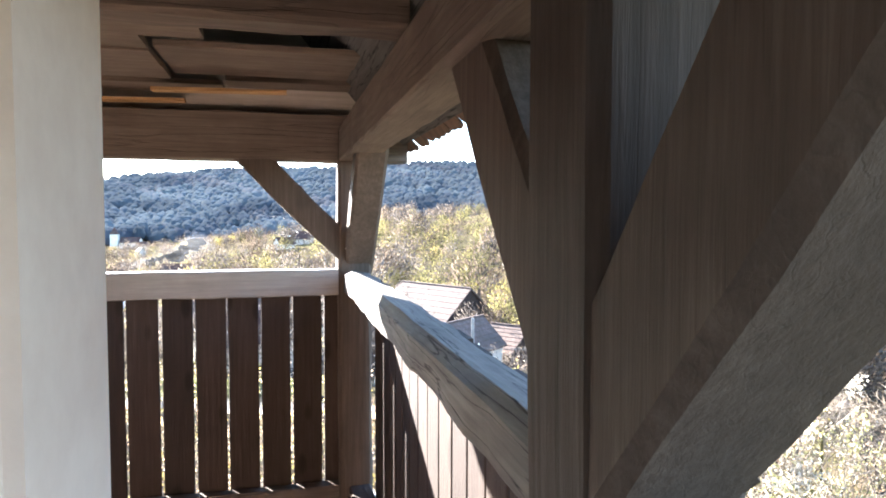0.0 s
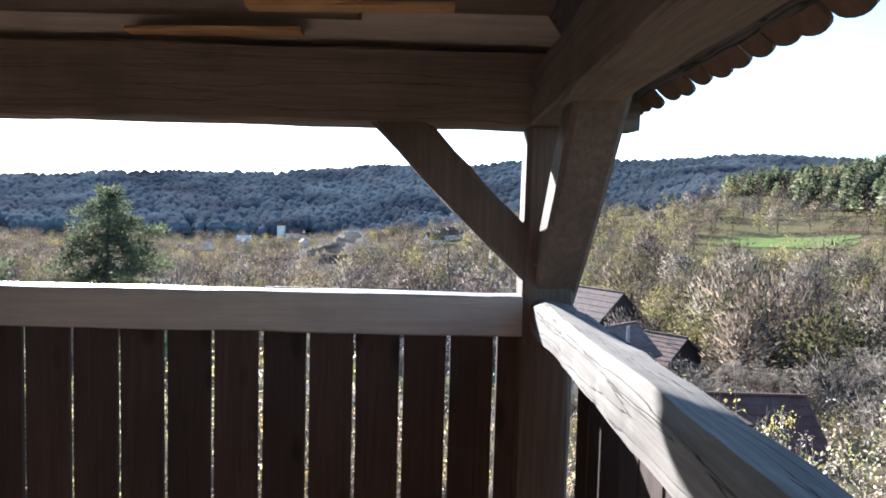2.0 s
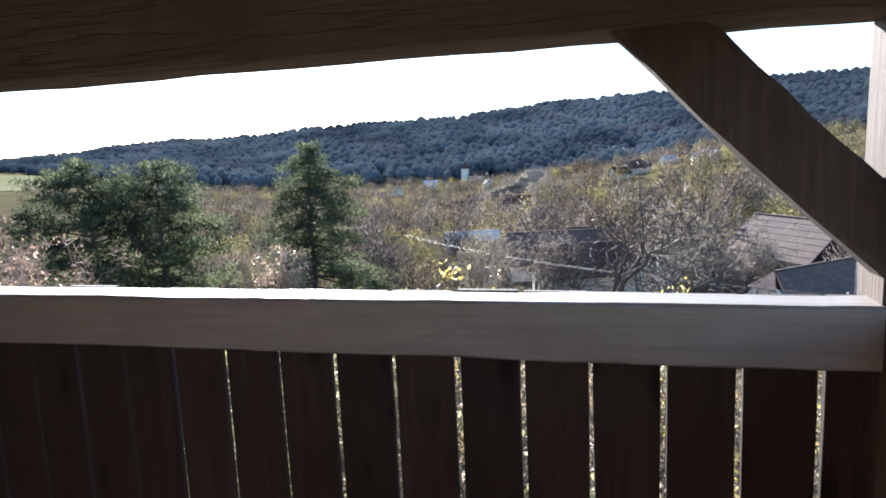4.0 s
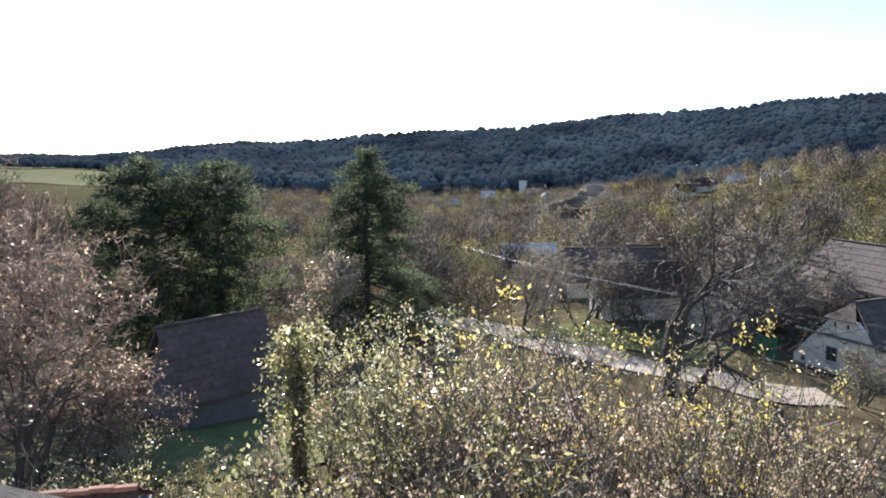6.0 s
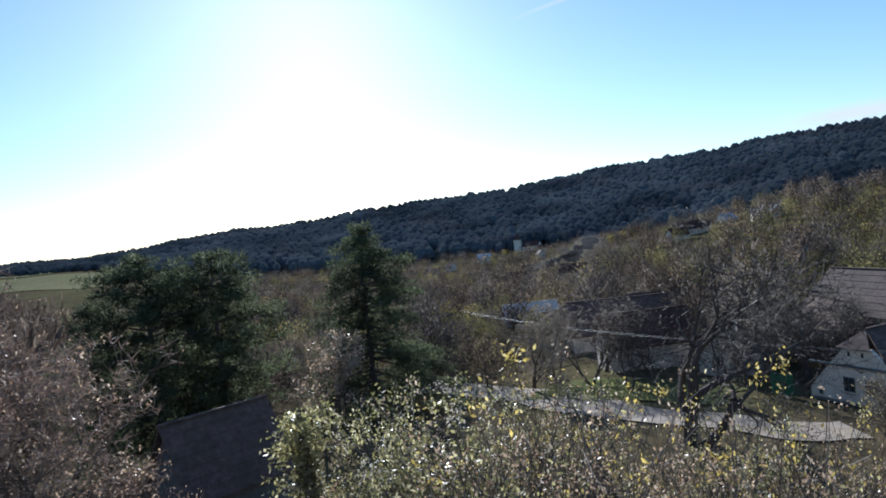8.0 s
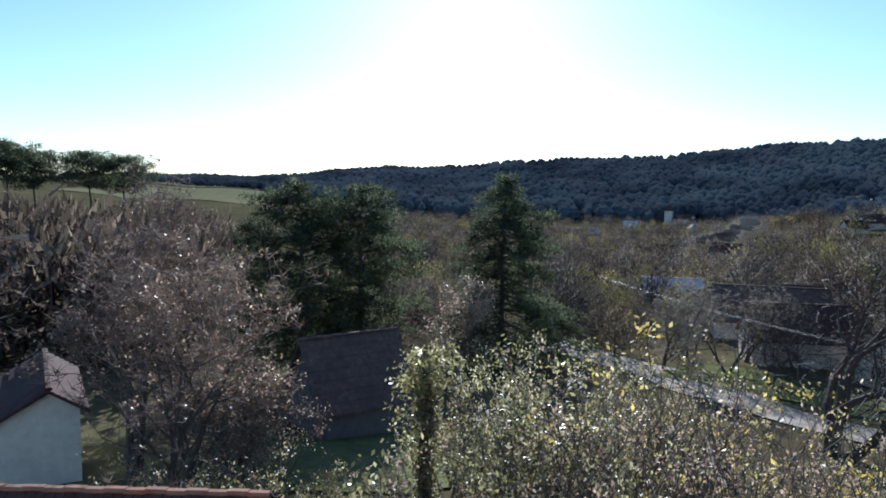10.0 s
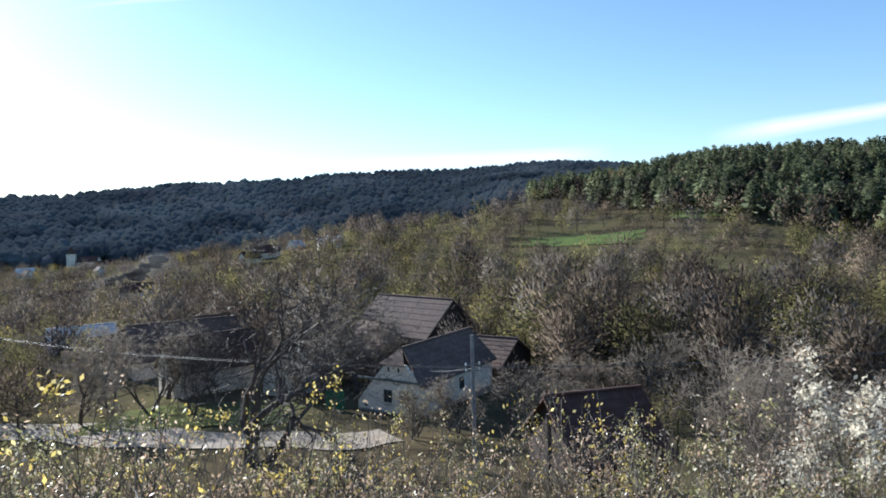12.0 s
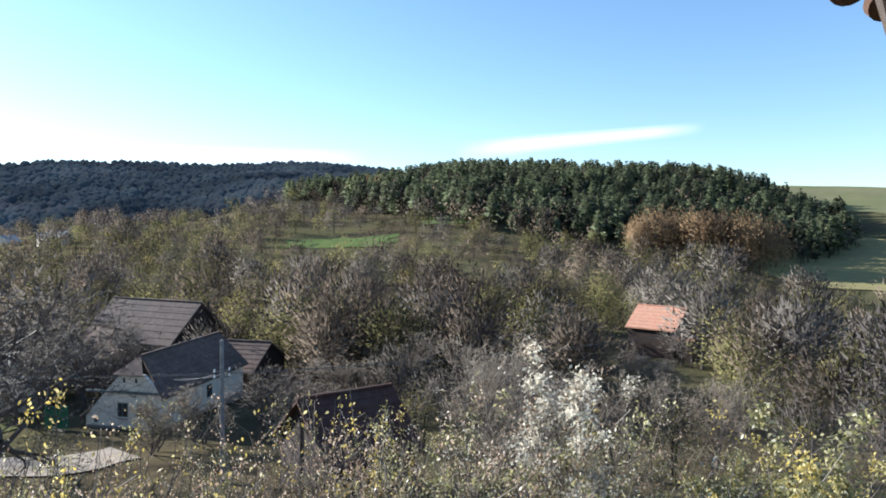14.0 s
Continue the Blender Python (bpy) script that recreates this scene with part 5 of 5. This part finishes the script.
def single_trees():
    def to_sky(az, d, el):
        return 1.5 + d * math.tan(radians(el)) - spot(az, d)[2]
    pine("tall broad dark green pine behind the barn", spot(43.4, 50), to_sky(43.4, 50, 0.2), 1, (0.14, 3.4, 4.4, 4.6, 4.4, 3.9, 1.6), 85, 0.88, 0.05, 0, 110)
    pine("tall broad dark pine beside its twin behind the barn", spot(38.4, 50), to_sky(38.4, 50, -0.1), 2, (0.14, 3.0, 3.9, 4.2, 4.2, 3.6, 1.5), 85, 0.88, 0.05, 0, 110)
    pine("bushy pine at the edge of the pair", spot(47.4, 52), to_sky(47.4, 52, -3.0), 4, (0.1, 2.8, 3.0, 2.8, 2.2, 1.2), 55, 1.15, 0.1, 0, 110)
    pine("lone pine with a narrow top and wide drooping skirt", spot(26.1, 60), to_sky(26.1, 60, 1.3), 3, (0.05, 7.4, 6.8, 5.8, 4.7, 4.0, 3.5, 0.9), 130, 0.9, 0.42, 0.15, 100)
    for az, d, el, s in ((64.6, 105, 2.9, 9), (62.6, 110, 2.2, 10), (59.2, 112, 2.4, 11), (57.0, 108, 2.1, 12), (67.5, 108, 3.1, 13)):
        pine("far umbrella-topped pine on the slope", spot(az, d), to_sky(az, d, el), s, (0.78, 3.4, 4.2, 3.4, 1.5), 40, 1.0, 0.0, 0.0, 110)
    bare_tree("old_walnut_tree", "old bare tree with crooked dark limbs by the track", spot(0.3, 42), 14.6, 21, 5, 0.46, (0.1, 0.0), None, 0, 0.1, BARK_DARK, 0.46, 0.08, 4, 0.8, (2, 3))
    bare_tree("old_walnut_tree", "old bare tree leaning over the track", spot(-0.6, 41.5), 10.5, 22, 5, 0.36, (0.7, 0.1), None, 0, 0.1, BARK_DARK, 0.42, 0.0, 3, 0.8, (2, 3))
    bare_tree("fruit_tree", "dark bare fruit tree by the village track", spot(12.6, 62), 8.5, 23, 5, 0.2, (0.1, 0), None, 0, 0.1, TWIG, 0.3, 0.2, 5)
    bare_tree("ash_tree", "tall reddish bare tree with a few dry leaves", spot(56.8, 30), 13.6, 24, 4, 0.2, (0.0, 0.0), LEAF_DRY, 500, 0.14, TWIG_RED, 0.08, 0.55, 9, 0.7, (2, 4), 3)
    bare_tree("ash_tree", "reddish bare tree with many dry leaves", spot(54.0, 25), 10.0, 25, 4, 0.15, (0.0, 0.0), LEAF_DRY, 2000, 0.14, TWIG_RED, 0.14, 0.42, 9, 0.72, (2, 4), 3)
    bare_tree("ash_tree", "reddish bare tree behind the white shed", spot(68.5, 48), 13.0, 26, 4, 0.2, (0.0, 0.0), LEAF_DRY, 500, 0.16, TWIG_RED, 0.14, 0.4, 8, 0.7, (2, 4), 3)
    bare_tree("thorn_tree", "low thorny tree with dry leaves beside the barn", spot(48.5, 27), 5.6, 29, 4, 0.1, (0.0, 0.0), LEAF_DRY, 1800, 0.13, TWIG_RED, 0.25, 0.25, 4, 0.72, (2, 4), 3)
    bare_tree("birch_tree", "thin tree with orange-brown leaves between the pines", spot(31.2, 47), 8.5, 27, 4, 0.12, (0.03, 0), LEAF_DRY, 1500, 0.2, TWIG, 0.12, 0.7, 4, 0.68, (2, 4), 2)
    # ivy-clad stem in front of the barn
    ivy_stem("ivy-clad broken tree trunk in front of the barn", spot(32.6, 25), 1.5 - 25 * math.tan(radians(13.6)) - spot(32.6, 25)[2], 28)
    bare_tree("fruit_tree", "small tree with yellow-green leaves before the white house", spot(-13.2, 45), 4.0, 31, 4, 0.08, (0, 0), LEAF_GREEN, 500, 0.13, TWIG, 0.28, 0.35, 3, 0.7, (2, 4), 3)
    for az, d, h, s in ((4.4, 60, 8.0, 81), (7.8, 64, 7.0, 82), (10.4, 66, 7.5, 83), (2.2, 64, 7.0, 84), (6.2, 70, 8.0, 85), (-4.5, 60, 7.5, 86), (-6.2, 66, 8.0, 87), (-9.0, 62, 9.0, 88), (-10.8, 64, 8.5, 89)):
        bare_tree("bare_tree", "bare grey-brown tree among the village houses", spot(az, d), h, s, 4, 0.14, (0, 0), None, 0, 0.1, BARK_DARK if s % 3 == 0 else TWIG, 0.3, 0.25, 7, 0.72, (2, 4), 2)
    for az, d, h, s in ((-17.3, 46.5, 4.4, 92), (-42.5, 32, 8.6, 94), (-40.0, 36, 8.0, 95), (-54.6, 74, 4.6, 96), (-56.0, 70, 4.4, 97), (-53.2, 78, 5.0, 98)):
        bare_tree("bare_tree", "small bare tree with a haze of fine grey twigs", spot(az, d), h, s, 4, 0.08, (0, 0), None, 0, 0.1, TWIG, 0.2, 0.4, 5, 0.7, (2, 4), 3)
    for az, d, h, s in ((-8.2, 68, 5.5, 38), (-9.6, 64, 5.0, 39), (-6.8, 62, 5.5, 40), (-35, 60, 6.5, 32), (-28, 55, 5.5, 33), (-44, 38, 6.5, 34), (-52, 40, 6.8, 35), (-24, 48, 5.0, 36), (-60, 46, 6.0, 37)):
        bare_tree("bare_tree", "small grey bare tree on the slope", spot(az, d), h, s, 4, 0.09, (0, 0), None, 0, 0.1, TWIG, 0.28, 0.35, 6, 0.7, (2, 4), 3)


single_trees()


def shrubs():
    def fit_height(az, d, el):
        return 1.5 - d * math.tan(radians(el)) - spot(az, d)[2]

    first = [(24, 19, 13.6), (9.7, 16, 8.9), (15, 18, 13.2), (-4, 18, 14.5), (33, 18, 20)]
    hs = [fit_height(*q) for q in first]
    kinds = [
        shrub("shrub", "leafy yellow-green shrub under the gallery", spot(24, 19), hs[0], 51, 12, LEAF_GREEN, 2300, 0.165, FLUFF, 300, low=0.3),
        shrub("shrub", "shrub with bright yellow leaves at its tips", spot(9.7, 16), hs[1], 52, 9, LEAF_YELLOW, 520, 0.15, LEAF_GREEN, 260, low=0.7),
        shrub("shrub", "half-bare shrub with pale and dry leaves", spot(15, 18), hs[2], 53, 13, LEAF_DRY, 1100, 0.12, LEAF_GREEN, 350, low=0.3),
        shrub("shrub", "thin bare shrub with scattered yellow leaves", spot(-4, 18), hs[3], 54, 11, LEAF_YELLOW, 170, 0.15, LEAF_DRY, 380, low=0.5),
        shrub("shrub", "bramble thicket with silvery green leaves", spot(33, 18), hs[4], 55, 16, LEAF_GREEN, 1500, 0.15, LEAF_DRY, 700, spread=0.8, low=0.1)]
    rng = random.Random(6)

    def more(k, *spots):
        """Further shrubs of one kind: azimuth, distance, how far below eye level the top lies (degrees)."""
        for az, d, el in spots:
            x, y, z = spot(az, d)
            c = copy_thing(kinds[k], pose(x, y, z, 0, 0, rng.uniform(0, 360)))
            f = fit_height(az, d, el) / hs[k]
            wide = f * rng.uniform(0.85, 1.05)
            c.scale = (wide, wide, f * rng.uniform(0.95, 1.14))
    more(0, (21.5, 21, 13.8), (27.2, 22, 14.8), (18, 22, 13.5), (25, 26, 13.5), (-6, 26, 17.5), (-18, 27, 18.5), (-33, 24, 17), (-38.5, 20, 17), (12.5, 30, 15))
    more(1, (4.5, 20, 13), (-5.5, 17, 14.3), (-33, 21, 16.5))
    more(2, (20, 16, 16), (11, 20, 13), (6.5, 17, 13.5), (-1, 16, 16), (-11, 20, 17.5), (-16, 20, 18), (-24, 21, 15), (-36, 19, 18), (29.5, 25, 16), (46, 25, 17), (8, 13, 18), (-8, 14, 19), (-20, 16, 20), (-31, 17, 18.5),
         (-42, 22, 15), (-56, 24, 17), (-66, 25, 17), (35, 24, 21), (-27.5, 23, 15.5))
    more(3, (1.5, 20, 14), (-8.5, 19, 15), (-13, 21, 17), (-21, 19, 18), (-26, 19, 13.8), (-29, 20, 14), (-47, 25, 14), (13, 25, 13), (7, 27, 13.2), (-15, 15, 20), (17, 17, 13.5), (-30.5, 18, 15.5))
    more(4, (38, 20, 24), (43, 17, 25), (28, 15, 21.5), (22, 13, 23), (47, 21, 20.5), (36, 14.5, 25.5), (52, 22, 20), (44, 22, 23), (49, 18, 23), (55, 19, 22.5), (41, 25, 22.3), (15, 13, 23), (-60, 22, 20), (-52, 20, 20), (5, 12.5, 24), (-3, 12.5, 24), (-12, 25, 20), (-28, 27, 18), (0, 27, 18),
         (9, 27, 17), (18, 26, 17), (-40, 16, 21), (-33, 15, 22), (-24, 14, 23), (-16, 13, 24))
    shrub("clematis_shrub", "tall shrub overgrown with fluffy white seed heads", spot(-48.8, 22), fit_height(-48.8, 22, 9.3), 71, 10, FLUFF, 5200, 0.16, LEAF_DRY, 900, spread=0.22, low=0.62)
    shrub("clematis_shrub", "shrub with white seed heads beside its taller twin", spot(-44.2, 21), fit_height(-44.2, 21, 12.5), 72, 10, LEAF_DRY, 900, 0.13, FLUFF, 600, spread=0.3, low=0.4)
    shrub("clematis_shrub", "shrub with olive leaves and some seed heads", spot(-51.2, 22), fit_height(-51.2, 22, 12.8), 75, 11, LEAF_GREEN, 1300, 0.14, FLUFF, 500, spread=0.35, low=0.35)
    shrub("clematis_shrub", "rounded yellow-green shrub dusted with seed heads", spot(-64.4, 22), fit_height(-64.4, 22, 12.7), 73, 13, LEAF_GREEN, 6500, 0.17, LEAF_YELLOW, 2600, spread=0.4, low=0.45)
    shrub("clematis_shrub", "low shrub dusted with pale seed heads", spot(-60.5, 20), fit_height(-60.5, 20, 17.5), 74, 12, LEAF_GREEN, 1500, 0.14, FLUFF, 700, low=0.3)


shrubs()


# ---- pole, gate, tracks of daily life ----
def utility_pole():
    x, y, z = spot(-18.8, 37)
    ob = thing("utility_pole", "grey concrete electricity pole with insulators", "pole", (x, y, z))
    top = -4.75 - z
    bm = bmesh.new()
    bmesh.ops.create_cone(bm, cap_ends=True, segments=4, radius1=0.18, radius2=0.12, depth=top + 0.5, matrix=Matrix.Translation((0, 0, top / 2 - 0.25)) @ Matrix.Rotation(radians(20), 4, "Z"))
    bmesh.ops.bevel(bm, geom=bm.edges[:], offset=0.02, segments=1, affect="EDGES")
    part("mast", bm, CONCRETE, ob)
    for k, dz in enumerate((1.7, 2.0)):
        arm = beam((-0.45, 0, top - dz), (0.45, 0, top - dz), 0.06, 0.06, segs=2, rough=0)
        a = part("crossarm", arm, METAL, ob)
        for dx in (-0.4, 0.4):
            bm = bmesh.new()
            bmesh.ops.create_cone(bm, cap_ends=True, segments=10, radius1=0.05, radius2=0.035, depth=0.14, matrix=Matrix.Translation((dx, 0, top - dz + 0.1)))
            part("insulator", bm, CERAMIC, a, "white ceramic insulator")
    c = bpy.data.curves.new("power_cable", "CURVE")
    c.dimensions, c.bevel_depth, c.bevel_resolution = "3D", 0.014, 1
    ends = [(Vector(spot(18, 85)) + Vector((0, 0, 7))), Vector((13.4, 53.5, -10.6)), Vector(spot(-60, 70)) + Vector((0, 0, 8))]
    for e in ends:
        for dx in (-0.4, 0.4):
            s = c.splines.new("POLY")
            a = Vector((x + dx, y, z + top - 1.8))
            s.points.add(16)
            for i in range(17):
                f = i / 16
                q = a.lerp(e + Vector((dx * 0.6, 0, 0)), f) - Vector((0, 0, 4 * f * (1 - f) * (e - a).length * 0.012))
                s.points[i].co = (*q, 1)
    c.materials.append(METAL)
    tagged(new("power_cable", c), "thin dark sagging power cables from the pole", "cable")


def gate_and_fence():
    g = thing("gate", "green painted plank gate beside the white house", "gate", spot(-7.6, 55.5), 140)
    for k in range(9):
        part("board", beam((0.2 * k, 0, 0.05), (0.2 * k, 0, 1.75), 0.18, 0.03, segs=2, rough=0.003, up=(0, 1, 0), seed=k), GREEN_PAINT, g)
    part("rail", beam((-0.1, 0.04, 0.5), (1.8, 0.04, 0.5), 0.04, 0.1, segs=2), GREEN_PAINT, g)
    part("rail", beam((-0.1, 0.04, 1.4), (1.8, 0.04, 1.4), 0.04, 0.1, segs=2), GREEN_PAINT, g)


utility_pole()
gate_and_fence()


def cloud(label, az0, az1, lo0, lo1, hi0, hi1, seed, strength):
    """A thin streak of high cloud low in the sky, far beyond the hills."""
    m, t, b = nodes_of("thin_cloud")
    t.nodes.remove(b)
    uv = t.nodes.new("ShaderNodeUVMap")
    sep = t.nodes.new("ShaderNodeSeparateXYZ")
    t.links.new(uv.outputs[0], sep.inputs[0])
    fade = ramp(t, sep.outputs["Y"], [(0.0, (0, 0, 0)), (0.45, (1, 1, 1)), (0.6, (1, 1, 1)), (1.0, (0, 0, 0))])
    ends = ramp(t, sep.outputs["X"], [(0.0, (0, 0, 0)), (0.25, (1, 1, 1)), (0.8, (0.9, 0.9, 0.9)), (1.0, (0, 0, 0))])
    n = noise_node(t, 7.0, (2, 9, 1), 5, 0.6, "UV")
    a = mix(t, mix(t, fade, ends, 1.0, "MULTIPLY"), ramp(t, n, [(0.25, (0.5, 0.5, 0.5)), (0.6, (1, 1, 1))]), 1.0, "MULTIPLY")
    a = mix(t, a, (strength, strength, strength), 1.0, "MULTIPLY")
    em, tr, ms = t.nodes.new("ShaderNodeEmission"), t.nodes.new("ShaderNodeBsdfTransparent"), t.nodes.new("ShaderNodeMixShader")
    em.inputs[0].default_value, em.inputs[1].default_value = (1.0, 0.97, 0.95, 1), 0.5
    t.links.new(a, ms.inputs[0])
    t.links.new(tr.outputs[0], ms.inputs[1])
    t.links.new(em.outputs[0], ms.inputs[2])
    t.links.new(ms.outputs[0], t.nodes["Material Output"].inputs[0])
    bm = bmesh.new()
    layer = bm.loops.layers.uv.new("UVMap")
    d, n = 3300, 24
    cols = []
    for k in range(n + 1):
        f = k / n
        az = az0 + (az1 - az0) * f
        g = f ** 0.6
        col = []
        for j in range(3):
            el = (lo0 + (lo1 - lo0) * g) * (1 - j / 2) + (hi0 + (hi1 - hi0) * g) * j / 2
            x, y, _ = spot(az, d, 0)
            col.append(bm.verts.new((x, y, 1.5 + d * math.tan(radians(el)))))
        cols.append(col)
    for k in range(n):
        for j in range(2):
            f = bm.faces.new((cols[k][j], cols[k + 1][j], cols[k + 1][j + 1], cols[k][j + 1]))
            for loop, (u, v) in zip(f.loops, ((k, j), (k + 1, j), (k + 1, j + 1), (k, j + 1))):
                loop[layer].uv = (u / n, v / 2)
    ob = finish("backdrop", bm, m)
    ob.visible_shadow = False
    tagged(ob, label, "cloud", "", "structure")


cloud("long thin white cloud streak over the pine wood", -38, -58.5, 4.6, 7.1, 6.8, 8.2, 1, 1.0)
cloud("low white cloud bank behind the ridge", -6, -31, 4.0, 4.4, 5.9, 6.3, 2, 1.0)
cloud("faint vapour trail above the valley", 12.5, -4, 15.6, 18.6, 16.0, 19.1, 3, 0.4)


def chimney_smoke():
    """A thin drift of chimney smoke over the village, made of many faint puffs."""
    m, t, b = nodes_of("thin_smoke")
    b.inputs["Base Color"].default_value = (0.8, 0.82, 0.85, 1)
    b.inputs["Roughness"].default_value = 1.0
    lw = t.nodes.new("ShaderNodeTexNoise")
    lw.inputs["Scale"].default_value = 0.7
    tr, ms = t.nodes.new("ShaderNodeBsdfTransparent"), t.nodes.new("ShaderNodeMixShader")
    df = t.nodes.new("ShaderNodeBsdfTranslucent")
    df.inputs[0].default_value = (0.8, 0.82, 0.85, 1)
    ad = t.nodes.new("ShaderNodeMixShader")
    ad.inputs[0].default_value = 0.5
    t.links.new(b.outputs[0], ad.inputs[1])
    t.links.new(df.outputs[0], ad.inputs[2])
    fac = ramp(t, lw.outputs["Fac"], [(0.35, (0.0, 0.0, 0.0)), (0.75, (0.022, 0.022, 0.022))])
    t.links.new(fac, ms.inputs[0])
    t.links.new(tr.outputs[0], ms.inputs[1])
    t.links.new(ad.outputs[0], ms.inputs[2])
    t.links.new(ms.outputs[0], t.nodes["Material Output"].inputs[0])
    rng = np.random.default_rng(4)
    bm = bmesh.new()
    for k in range(34):
        f = (k + 0.5) / 34
        x, y, _ = spot(13.0 - 6.8 * f, 235 + 12 * f, 0)
        z = 1.5 - 240 * math.tan(radians(5.3 - 2.7 * f ** 0.8)) + rng.normal() * (0.4 + 1.2 * f)
        r = (1.0 + 3.6 * f) * rng.uniform(0.7, 1.2)
        g = bmesh.ops.create_icosphere(bm, subdivisions=2, radius=r, matrix=Matrix.Translation((x + rng.normal() * f, y, z)) @ Matrix.Diagonal((1.35, 1, 0.7, 1)))
        for v in g["verts"]:
            v.co += Vector(rng.normal(size=3) * r * 0.06)
    ob = finish("smoke", bm, m, True)
    ob.visible_shadow = False
    tagged(ob, "thin white chimney smoke drifting over the village", "smoke", "", "stuff")


chimney_smoke()
